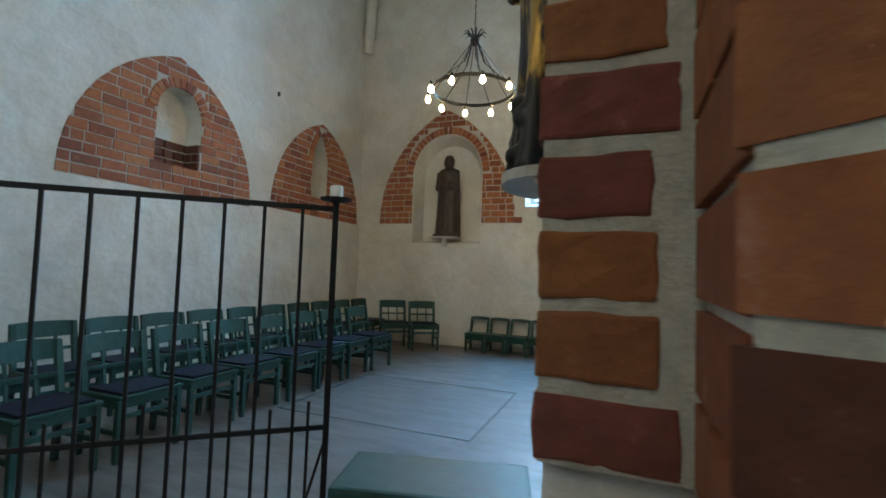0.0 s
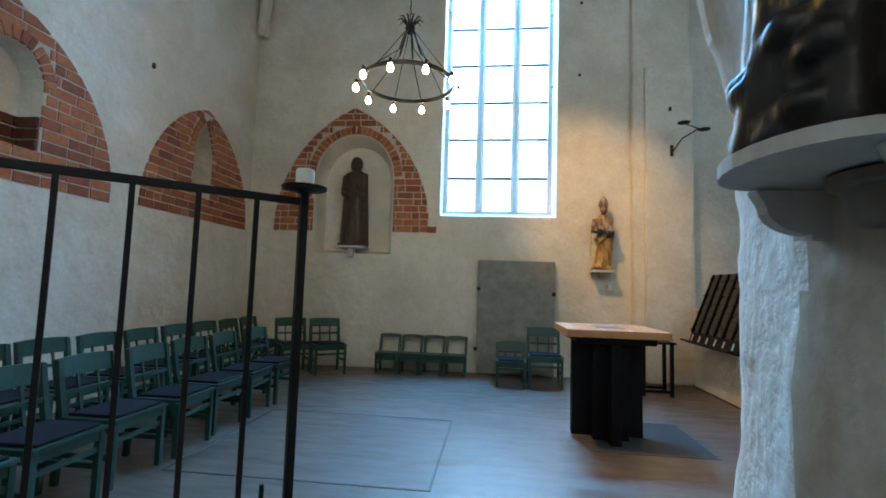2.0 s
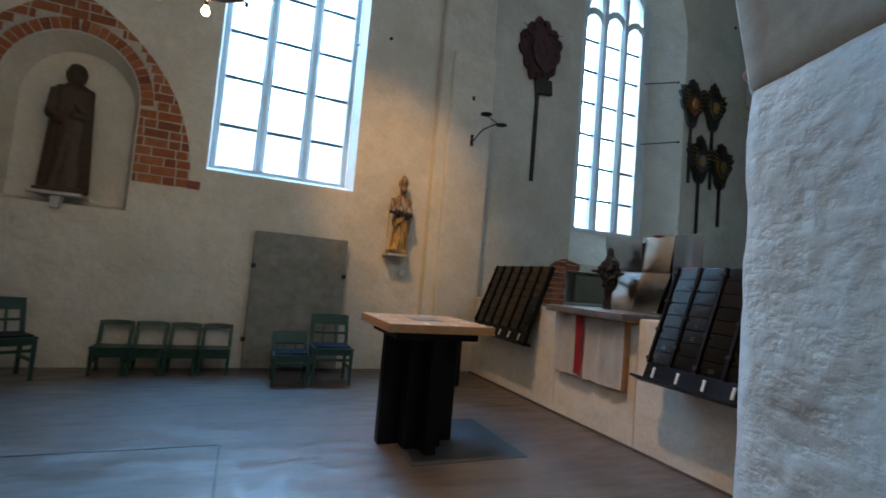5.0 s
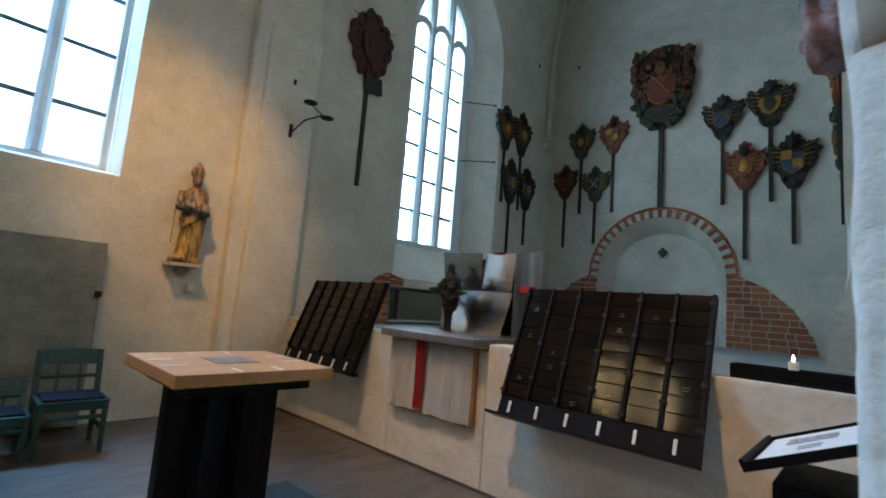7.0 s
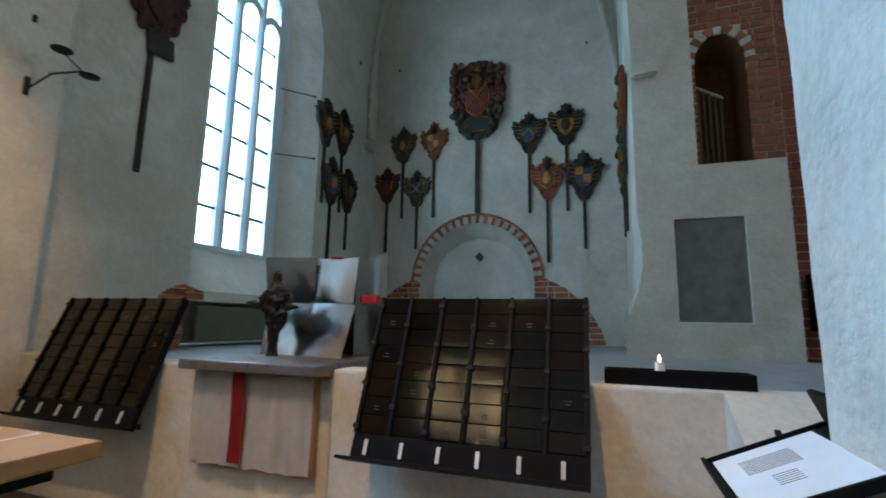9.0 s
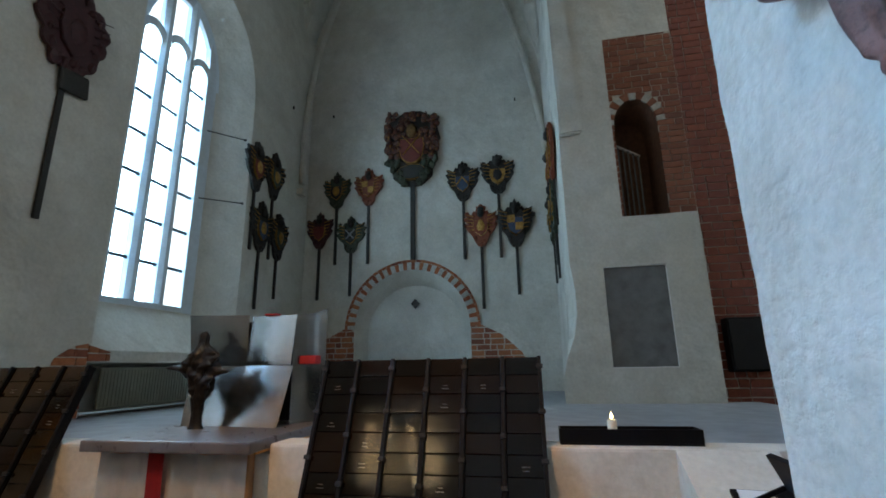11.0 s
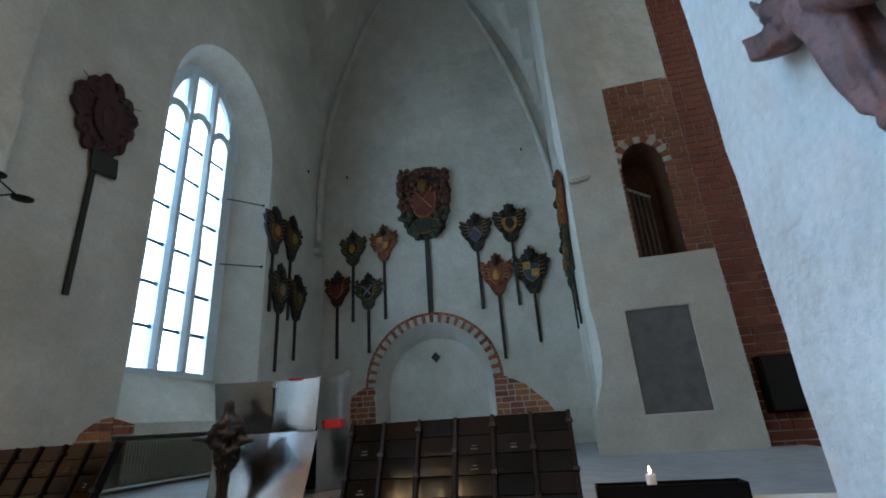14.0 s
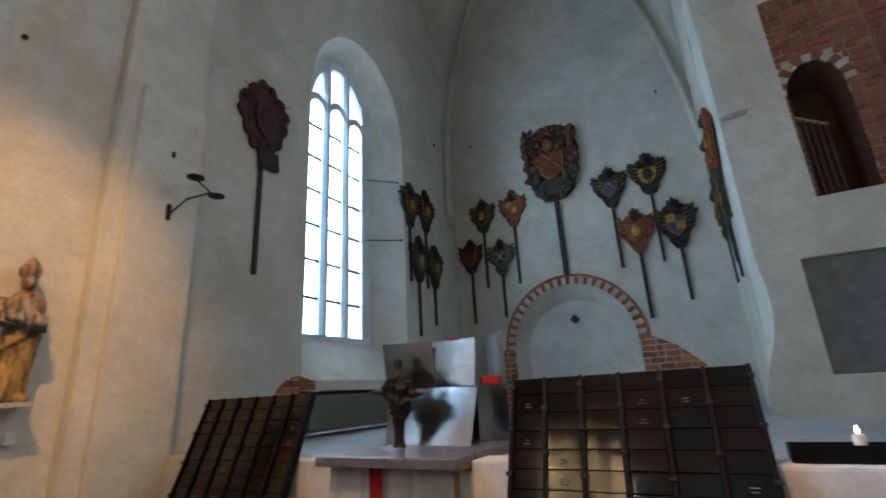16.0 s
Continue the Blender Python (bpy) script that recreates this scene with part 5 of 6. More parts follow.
# ---- figures ----


def figure(bm, h, w, d, seed, turn=0.0, folds=9, mantle=0.12, lean=0.0):
    """A standing draped figure, base at the origin, facing -y."""
    prof = [(0.0, 0.50), (0.05, 0.47), (0.18, 0.42), (0.35, 0.40), (0.5, 0.43), (0.6, 0.44), (0.70, 0.46), (0.77, 0.44), (0.815, 0.30), (0.835, 0.17), (0.85, 0.145)]
    n = 40
    rings = []
    fine = []
    for (a, ra), (b, rb) in zip(prof, prof[1:]):
        for k in range(4):
            f = k / 4
            fine.append((a + (b - a) * f, ra + (rb - ra) * f))
    fine.append(prof[-1])
    for t, r in fine:
        ring_ = []
        for i in range(n):
            a = 2 * math.pi * i / n
            amp = mantle * (1 - t) * (0.6 + 0.4 * math.sin(3 * t + seed))
            k = 1 + amp * math.sin(folds * a + 3 * math.sin(2.2 * t + seed) + seed) + 0.10 * noise.noise(Vector((math.cos(a) * 2, math.sin(a) * 2, t * 5 + seed)))
            sway = lean * math.sin(t * 3.0)
            ring_.append(bm.verts.new((w * r * k * math.cos(a) + sway, d * r * k * math.sin(a), t * h)))
        rings.append(ring_)
    for a, b in zip(rings, rings[1:]):
        for i in range(n):
            bm.faces.new((a[i], a[(i + 1) % n], b[(i + 1) % n], b[i]))
    bm.faces.new(rings[0][::-1])
    bm.faces.new(rings[-1])
    add_blob(bm, (lean * 0.4, -d * 0.06, h * 0.905), h * 0.07, seed, 0.05, 2, (0.8, 0.9, 1.15))
    for s in (-1, 1):
        sh, el, ha = (s * w * 0.40, 0, h * 0.77), (s * w * 0.52, -d * 0.15, h * 0.58), (s * w * 0.24, -d * 0.62, h * (0.60 + 0.05 * s))
        add_tube(bm, sh, el, w * 0.13, w * 0.12, 9)
        add_tube(bm, el, ha, w * 0.12, w * 0.07, 9)
        add_blob(bm, ha, w * 0.085, seed + s, 0.15, 1)


def carved(bm, material, m, label, voxel, angle=60, thin=()):
    """Melt overlapping masses into one carved body; thin rods join it afterwards."""
    ob = part("statue", bm, material)
    mod = ob.modifiers.new("melt", "REMESH")
    mod.mode, mod.voxel_size = "VOXEL", voxel
    melted = bpy.data.meshes.new_from_object(ob.evaluated_get(bpy.context.evaluated_depsgraph_get()))
    ob.modifiers.clear()
    bm = bmesh.new()
    bm.from_mesh(melted)
    bmesh.ops.smooth_vert(bm, verts=bm.verts[:], factor=0.5, use_axis_x=True, use_axis_y=True, use_axis_z=True)
    for a, b, r in thin:
        add_tube(bm, a, b, r, r, 6)
    bm.to_mesh(ob.data)
    bm.free()
    ob.matrix_world = m
    return tagged(smooth(ob, angle), label, "statue")


def object_height(nt):
    sep = nt.nodes.new("ShaderNodeSeparateXYZ")
    nt.links.new(nt.nodes.new("ShaderNodeTexCoord").outputs["Object"], sep.inputs[0])
    return sep.outputs


bm = bmesh.new()
figure(bm, 1.66, 0.40, 0.32, 2.0, folds=11, mantle=0.10, lean=0.03)
for s_ in (-1, 1):
    for k in range(5):
        add_tube(bm, (s_ * (0.23 - 0.02 * k), 0.06 - 0.03 * k, 0.02), (s_ * (0.16 - 0.012 * k), 0.05 - 0.015 * k, 1.34), 0.045, 0.05, 8)
    add_tube(bm, (s_ * 0.17, -0.02, 1.28), (s_ * 0.20, -0.06, 0.95), 0.06, 0.05, 9)
    add_tube(bm, (s_ * 0.20, -0.06, 0.95), (s_ * 0.06, -0.17, 0.90 + 0.05 * s_), 0.05, 0.035, 9)
add_blob(bm, (0, 0.02, 1.50), 0.12, 5, 0.1, 2, (0.95, 0.9, 1.25))
add_box(bm, -0.24, -0.15, 0.0, 0.24, 0.15, 0.05)
carved(bm, DARK_WOOD, pose(-3.31, 8.60, 2.10), "dark carved wooden standing figure in an arched niche", 0.016)
shelf = thing("niche_shelf", pose(-3.31, 8.5, 2.03), "small pale stone shelf under the niche statue", "shelf")
part("shelf_plate", box(-0.27, -0.12, 0.03, 0.27, 0.22, 0.07, 0.01), CONSOLE, shelf)
part("bracket", box(-0.05, -0.06, -0.12, 0.05, 0.10, 0.03, 0.01), CONSOLE, shelf)

m_, nt_, b_ = mat("gilt_and_painted_robes")
place_ = object_height(nt_)
wave_ = nt_.nodes.new("ShaderNodeMath")
wave_.operation = "MULTIPLY_ADD"
nt_.links.new(noise_tex(nt_, coords(nt_), 6, 3, 0.5), wave_.inputs[0])
wave_.inputs[1].default_value = 0.34
nt_.links.new(place_[2], wave_.inputs[2])
zones = ramp(nt_, wave_.outputs[0], [(0.16, (0.10, 0.05, 0.02)), (0.22, (0.50, 0.30, 0.09)), (0.66, (0.42, 0.23, 0.06)), (0.72, (0.018, 0.022, 0.035)), (0.80, (0.022, 0.026, 0.04)), (0.84, (0.48, 0.36, 0.28)), (0.98, (0.40, 0.25, 0.15))])
fold_ = nt_.nodes.new("ShaderNodeMapping")
fold_.inputs["Scale"].default_value = (1.0, 1.0, 0.3)
nt_.links.new(coords(nt_), fold_.inputs["Vector"])
worn = ramp(nt_, noise_tex(nt_, fold_.outputs[0], 24, 4, 0.6), [(0.36, (0.25, 0.2, 0.18)), (0.55, (1.1, 1.1, 1.1))])
nt_.links.new(mix(nt_, 1.0, zones, worn, "MULTIPLY"), b_.inputs["Base Color"])
b_.inputs["Roughness"].default_value = 0.42
b_.inputs["Metallic"].default_value = 0.3
ROBES = m_
bm = bmesh.new()
figure(bm, 1.10, 0.30, 0.22, 5.0, folds=8, mantle=0.18, lean=0.05)
add_lathe(bm, [(0.05, 1.02), (0.074, 1.05), (0.082, 1.11), (0.05, 1.18), (0.004, 1.235)], 14, (0.015, -0.014, 0))
add_box(bm, -0.15, -0.10, 0.0, 0.15, 0.12, 0.06)
add_box(bm, 0.06, -0.17, 0.56, 0.16, -0.07, 0.70)
for k in range(6):
    a = k / 5
    add_tube(bm, (-0.13 + 0.25 * a, -0.10, 0.52 + 0.10 * a * a), (-0.10 + 0.2 * a, -0.105, 0.40 + 0.16 * a), 0.028, 0.022, 8)
carved(bm, ROBES, pose(0.98, 8.38, 1.78), "gilded carved bishop figure with mitre on a wall bracket", 0.011, 60,
       (((-0.20, -0.09, 0.22), (-0.19, -0.09, 0.72), 0.007), ((-0.19, -0.09, 0.72), (-0.11, -0.09, 0.73), 0.007), ((-0.195, -0.09, 0.60), (-0.09, -0.09, 0.61), 0.005)))
shelf = thing("wall_bracket", pose(0.98, 8.38, 1.74), "small pale wooden bracket under the bishop figure", "bracket")
part("bracket_plate", box(-0.18, -0.13, 0.0, 0.18, 0.15, 0.04, 0.008), CONSOLE, shelf)
part("bracket_arm", box(-0.04, 0.02, -0.08, 0.04, 0.15, 0.0, 0.008), CONSOLE, shelf)
switch = thing("light_fixture", pose(1.12, 8.5, 1.50), "small white wall spotlight under the bishop figure", "wall light")
part("fixture_body", box(-0.035, -0.06, -0.045, 0.035, 0.03, 0.045, 0.012), PLASTIC, switch)

# console and figure on the pier
console = thing("statue_console", Matrix.Identity(4), "grey painted moulded wooden console on the pier", "console")
bm = bmesh.new()
pts = [(-0.03, 1.195), (-0.185, 1.195)] + [(-0.185 - 0.14 * math.sin(math.pi * k / 12), 1.40 - 0.205 * math.cos(math.pi * k / 12)) for k in range(1, 12)] + [(-0.185, 1.605), (-0.03, 1.605)]
vs0 = [bm.verts.new((x, y, 1.662)) for x, y in pts]
vs1 = [bm.verts.new((x, y, 1.69)) for x, y in pts]
for i in range(len(pts)):
    j = (i + 1) % len(pts)
    bm.faces.new((vs0[i], vs0[j], vs1[j], vs1[i]))
bm.faces.new(vs0[::-1])
bm.faces.new(vs1)
bmesh.ops.recalc_face_normals(bm, faces=bm.faces)
part("console_shelf", bm, CONSOLE, console)
for y in (1.20, 1.56):
    curve = [(-0.03, 1.655), (-0.20, 1.655), (-0.185, 1.63)] + [(-0.09 - 0.09 * math.cos(a * math.pi / 12) , 1.62 - 0.06 * math.sin(a * math.pi / 12)) for a in range(0, 7)] + [(-0.09, 1.55), (-0.03, 1.55)]
    part("console_bracket", prism([(x, z) for x, z in curve], Matrix.Translation((0, y, 0)), 0.0, 0.04), CONSOLE, console)
bm = bmesh.new()
add_lathe(bm, [(0.03, 1.555), (0.055, 1.558), (0.075, 1.575), (0.085, 1.615), (0.09, 1.63), (0.11, 1.635), (0.11, 1.655)], 20, (-0.03, 1.41, 0))
# corbel brown is deepened to hold the shade under the shelf
smooth(part("console_corbel", bm, CORBEL_SHADE, console, "brown turned corbel, darkened for the shade under the shelf"))

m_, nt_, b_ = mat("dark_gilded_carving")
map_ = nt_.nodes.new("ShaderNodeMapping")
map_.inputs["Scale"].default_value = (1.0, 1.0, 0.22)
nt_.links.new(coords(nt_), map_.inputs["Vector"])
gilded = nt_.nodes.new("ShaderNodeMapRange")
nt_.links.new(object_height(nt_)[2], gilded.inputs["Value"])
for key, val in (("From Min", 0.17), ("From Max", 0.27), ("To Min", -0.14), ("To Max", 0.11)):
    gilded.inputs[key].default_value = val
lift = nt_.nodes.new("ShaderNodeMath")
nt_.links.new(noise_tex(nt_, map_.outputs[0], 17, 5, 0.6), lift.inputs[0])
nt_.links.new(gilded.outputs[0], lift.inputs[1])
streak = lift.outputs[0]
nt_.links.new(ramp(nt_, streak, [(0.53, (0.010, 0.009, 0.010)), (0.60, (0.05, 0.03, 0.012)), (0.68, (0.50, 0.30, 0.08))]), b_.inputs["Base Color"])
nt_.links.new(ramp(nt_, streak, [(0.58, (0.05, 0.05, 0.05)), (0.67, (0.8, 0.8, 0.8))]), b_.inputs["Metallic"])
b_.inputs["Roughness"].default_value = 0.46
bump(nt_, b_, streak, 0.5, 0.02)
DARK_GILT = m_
bm = bmesh.new()
figure(bm, 1.15, 0.36, 0.27, 8.0, folds=6, mantle=0.2, lean=0.02)
rows_ = []
for i in range(15):
    z = 0.21 * i / 14
    wide = 1.0 - 0.22 * (z / 0.21) ** 2
    row = []
    for k in range(48):
        a = 2 * math.pi * k / 48
        d = Vector((1.6 * math.cos(a), 1.6 * math.sin(a), z * 9 + 3))
        lump = wide * (1 + 0.16 * noise.noise(d) + 0.10 * noise.noise(d * 2.3)) - 0.06 * (1 - abs(math.sin(z * 34)))
        row.append(bm.verts.new((0.165 * lump * math.cos(a), 0.135 * lump * math.sin(a) - 0.005, z)))
    rows_.append(row)
for a, b in zip(rows_, rows_[1:]):
    for k in range(48):
        bm.faces.new((a[k], a[(k + 1) % 48], b[(k + 1) % 48], b[k]))
bm.faces.new(rows_[0][::-1])
bm.faces.new(rows_[-1])
for x, y, z, r in ((0.10, -0.10, 0.05, 0.038), (-0.02, -0.115, 0.12, 0.042), (0.12, -0.075, 0.15, 0.042), (-0.12, -0.07, 0.06, 0.042), (0.03, -0.11, 0.04, 0.04), (-0.10, -0.08, 0.17, 0.04), (0.06, -0.09, 0.20, 0.045)):
    add_blob(bm, (x, y, z), r, x * 50, 0.10, 2, (1.25, 0.95, 0.85))
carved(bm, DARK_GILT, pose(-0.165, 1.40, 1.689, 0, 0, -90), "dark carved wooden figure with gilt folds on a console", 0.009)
switch = thing("light_switch", pose(-0.074, 1.08, 1.41, 0, 0, -90), "white plastic switch box on the pier", "switch")
part("switch_box", box(-0.028, -0.02, -0.055, 0.028, 0.02, 0.05, 0.005), PLASTIC, switch)
part("rocker", box(-0.014, -0.025, -0.02, 0.014, -0.019, 0.02, 0.002), CONSOLE, switch)

# polychrome figure hanging on the north side of the pier, leaning out with spread sleeves
m_, nt_, b_ = mat("flaked_red_polychromy")
p_ = coords(nt_)
base_ = ramp(nt_, noise_tex(nt_, p_, 7, 5, 0.6), [(0.32, (0.05, 0.028, 0.028)), (0.46, (0.15, 0.065, 0.055)), (0.60, (0.20, 0.095, 0.08))])
ochre = ramp(nt_, noise_tex(nt_, p_, 4.2, 4, 0.6), [(0.60, (0, 0, 0)), (0.68, (0.7, 0.7, 0.7))])
flake = ramp(nt_, noise_tex(nt_, p_, 38, 6, 0.7), [(0.33, (0.45, 0.42, 0.42)), (0.5, (1.05, 1.05, 1.05))])
nt_.links.new(mix(nt_, 1.0, mix(nt_, ochre, base_, (0.24, 0.06, 0.03)), flake, "MULTIPLY"), b_.inputs["Base Color"])
b_.inputs["Roughness"].default_value = 0.55
bump(nt_, b_, noise_tex(nt_, p_, 26, 6, 0.65), 0.5, 0.012)
POLYCHROME = m_
bm = bmesh.new()
spine = [(0.0, 0.05, 0.0, 0.055), (-0.012, 0.06, 0.05, 0.066), (-0.005, 0.062, 0.09, 0.074), (0.04, 0.065, 0.17, 0.072), (0.075, 0.07, 0.28, 0.074), (0.088, 0.072, 0.40, 0.078), (0.095, 0.072, 0.50, 0.086), (0.10, 0.07, 0.60, 0.09), (0.10, 0.07, 0.66, 0.05)]
fine = []
for (a, b) in zip(spine, spine[1:]):
    fine += [tuple(a[q] + (b[q] - a[q]) * f / 6 for q in range(4)) for f in range(6)]
fine.append(spine[-1])
n, rings = 40, []
for x, y, z, r in fine:
    row = []
    for i in range(n):
        a = 2 * math.pi * i / n
        k = 1 + 0.2 * math.sin(5 * a + 7 * z + 1.5 * math.sin(11 * z)) * min(1, z / 0.2 + 0.3) + (0.12 * math.sin(70 * z + 3 * math.sin(2 * a)) if z < 0.17 else 0) + 0.12 * noise.noise(Vector((math.cos(a), math.sin(a), z * 8)))
        row.append(bm.verts.new((x + 1.05 * r * k * math.cos(a), y + 0.8 * r * k * math.sin(a), z)))
    rings.append(row)
for a, b in zip(rings, rings[1:]):
    for i in range(n):
        bm.faces.new((a[i], a[(i + 1) % n], b[(i + 1) % n], b[i]))
bm.faces.new(rings[0][::-1])
bm.faces.new(rings[-1])
# sleeves, hands, collar and cloak tail: from, to, and the radii
for p, q, r0, r1 in (
    ((0.12, 0.08, 0.50), (0.28, 0.08, 0.565), 0.055, 0.04),
    ((0.42, 0.08, 0.67), (0.455, 0.08, 0.70), 0.03, 0.012),
    ((0.16, 0.08, 0.60), (0.27, 0.09, 0.665), 0.06, 0.055),
    ((0.27, 0.09, 0.665), (0.33, 0.09, 0.73), 0.04, 0.02),
    ((0.33, 0.09, 0.73), (0.375, 0.09, 0.81), 0.018, 0.007),
    ((0.05, 0.09, 0.53), (-0.03, 0.11, 0.44), 0.07, 0.06),
    ((-0.03, 0.11, 0.44), (-0.085, 0.10, 0.36), 0.055, 0.03),
    ((0.17, 0.03, 0.47), (0.20, 0.02, 0.34), 0.04, 0.012),
):
    add_tube(bm, p, q, r0, r1, 12)
cuff = [(0.24, 0.52), (0.34, 0.545), (0.43, 0.60), (0.425, 0.66), (0.44, 0.715), (0.36, 0.66), (0.25, 0.60)]
for f, d0, d1 in ((1.0, 0.05, 0.11), (0.93, 0.03, 0.13)):
    flat = prism([(0.34 + (x - 0.34) * f, 0.61 + (z - 0.61) * f) for x, z in cuff], Matrix.Identity(4), d0, d1)
    tmp = bpy.data.meshes.new("cuff")
    flat.to_mesh(tmp)
    flat.free()
    bm.from_mesh(tmp)
    bpy.data.meshes.remove(tmp)
for c, r in (((0.215, 0.105, 0.575), 0.034), ((0.02, 0.09, 0.545), 0.075), ((0.10, 0.085, 0.76), 0.07)):
    add_blob(bm, c, r, r * 90, 0.12, 2)
carved(bm, POLYCHROME, pose(0.335, 2.412, 2.125) @ Matrix.Diagonal((0.86, 0.86, 0.86, 1)), "weathered red-brown carved robed figure fixed to the pier", 0.009)

# ---- wall fixtures ----
tablet = thing("wall_tablet", Matrix.Identity(4), "dark grey slate memorial tablet set into the pier", "tablet")
part("tablet_face", box(6.225, 1.37, 1.63, 6.275, 2.18, 2.99, 0.004), TABLET, tablet)
for z0, z1 in ((1.622, 1.632), (2.988, 2.998)):
    part("tablet_edge", box(6.205, 1.365, z0, 6.26, 2.185, z1, 0.002), LINEN, tablet, "thin pale edge of plaster")
part("tablet_edge", box(6.205, 1.362, 1.634, 6.26, 1.372, 2.986, 0.002), LINEN, tablet, "thin pale edge of plaster")
spk = thing("loudspeaker", pose(6.42, 0.5, 1.55), "tall black box loudspeaker in front of the brick corner", "loudspeaker")
part("cabinet", box(-0.12, -0.25, 0.0, 0.08, 0.2, 0.7, 0.02), BLACK, spk)
part("grille", box(-0.13, -0.22, 0.03, -0.118, 0.17, 0.67, 0.004), IRON, spk)
rail = thing("stair_railing", Matrix.Identity(4), "pale wooden stair railing inside the opening", "railing")
for k in range(6):
    part("baluster", box(6.75, 1.40 + 0.072 * k, 3.79, 6.775, 1.422 + 0.072 * k, 4.88 + 0.045 * k, 0.004), TABLET, rail)
part("handrail", tube((6.77, 1.38, 4.86), (6.77, 1.83, 5.14), 0.022), CONSOLE, rail)
rad_ = thing("radiator", Matrix.Identity(4), "long olive-grey panel radiator in the window recess", "radiator")
part("radiator_panel", box(4.55, 8.52, 1.24, 6.9, 8.56, 1.74, 0.01), RADIATOR, rad_)
for k in range(44):
    x = 4.58 + k * 0.0525
    part("fin", box(x, 8.508, 1.27, x + 0.025, 8.52, 1.71, 0.003), RADIATOR, rad_)
part("pipe", tube((4.3, 8.5, 1.21), (7.2, 8.5, 1.21), 0.015), WHITE_PAINT, rad_)
archR = thing("brick_arch", Matrix.Identity(4), "low brick half arch beside the radiator recess", "brick arch", kind="structure")
rnd = random.Random(8)
lay_bricks(archR, F_CHANCEL, [(3.72, 1.17), (3.72, 1.6), (3.86, 1.85), (4.05, 1.98), (4.24, 2.02), (4.24, 1.17)], lambda v: [], 0.098, 0.27, 0.012, 0.012, BRICK, rnd)
sheet("mortar", [(3.72, 1.17), (3.72, 1.6), (3.86, 1.85), (4.05, 1.98), (4.24, 2.02), (4.24, 1.17)], F_CHANCEL, -0.004, MORTAR, archR)
lay_bricks(archR, F_CHANCEL, [(4.25, 1.81), (4.25, 2.0), (4.55, 1.93), (4.55, 1.81)], lambda v: [], 0.098, 0.27, 0.012, 0.012, BRICK, rnd)

sconce = thing("wall_sconce", pose(2.05, 8.275, 3.66), "black iron sconce with two flat discs", "sconce")
part("back_plate", box(-0.02, -0.02, 0.0, 0.02, 0.03, 0.18, 0.003), IRON, sconce)
part("arm", tube((0, 0, 0.05), (0.10, -0.16, 0.24), 0.010), IRON, sconce)
part("arm", tube((0.10, -0.16, 0.24), (0.30, -0.26, 0.36), 0.010), IRON, sconce)
part("arm", tube((0.06, -0.34, 0.42), (0.42, -0.2, 0.36), 0.008), IRON, sconce)
for x, y, z in ((0.06, -0.34, 0.43), (0.42, -0.2, 0.37)):
    smooth(part("disc", lathe([(0.02, -0.02), (0.09, 0.0), (0.092, 0.012), (0.0, 0.018)], 20, (x, y, z)), IRON, sconce))

diamond = thing("niche_ornament", Matrix.Identity(4), "small dark diamond-shaped ornament in the round niche", "ornament")
part("diamond", prism([(-5.83 - 0.1, 3.08), (-5.83, 3.19), (-5.83 + 0.1, 3.08), (-5.83, 2.97)], F_EAST, 0.34, 0.41), HATCH_DARK, diamond)

# tie rods beside the windows
for nm, a, b in (("tie_rod", (0.22, 9.2, 6.67), (0.645, 8.5, 6.47)), ("tie_rod", (0.22, 9.2, 5.25), (0.618, 8.5, 5.16)), ("tie_rod", (6.34, 8.98, 6.02), (6.79, 8.43, 5.97)), ("tie_rod", (6.32, 8.98, 4.68), (6.87, 8.43, 4.71)), ("tie_rod", (-1.68, 9.2, 6.78), (-1.98, 8.5, 6.67))):
    bm = tube(a, b, 0.011)
    add_blob(bm, b, 0.03, 1, 0.05, 1)
    tagged(part(nm, bm, IRON), "thin black iron rod fixed beside the window", "iron rod", "window rods")
for x, y, z in ((9.40, 7.85, 7.86), (9.40, 3.32, 7.74), (8.48, 8.44, 7.66), (2.03, 8.28, 4.45), (-5.26, 5.92, 4.19)):
    tagged(part("iron_hook", box(x - 0.018, y - 0.018, z - 0.035, x + 0.018, y + 0.018, z + 0.035, 0.006), IRON), "small black iron hook in the plaster", "hook", "wall hooks")

# ---- funeral shields ----


def lobed(n, lobes, amp, seed, narrow):
    pts = []
    for i in range(n):
        a = 2 * math.pi * i / n
        r = 1 + amp * abs(math.sin(lobes * a / 2 + seed)) + 0.05 * math.sin(5 * a + seed)
        u, v = r * math.cos(a), r * math.sin(a)
        u *= 1 - narrow * max(0, -v) * 0.55
        pts.append((u, v))
    return pts


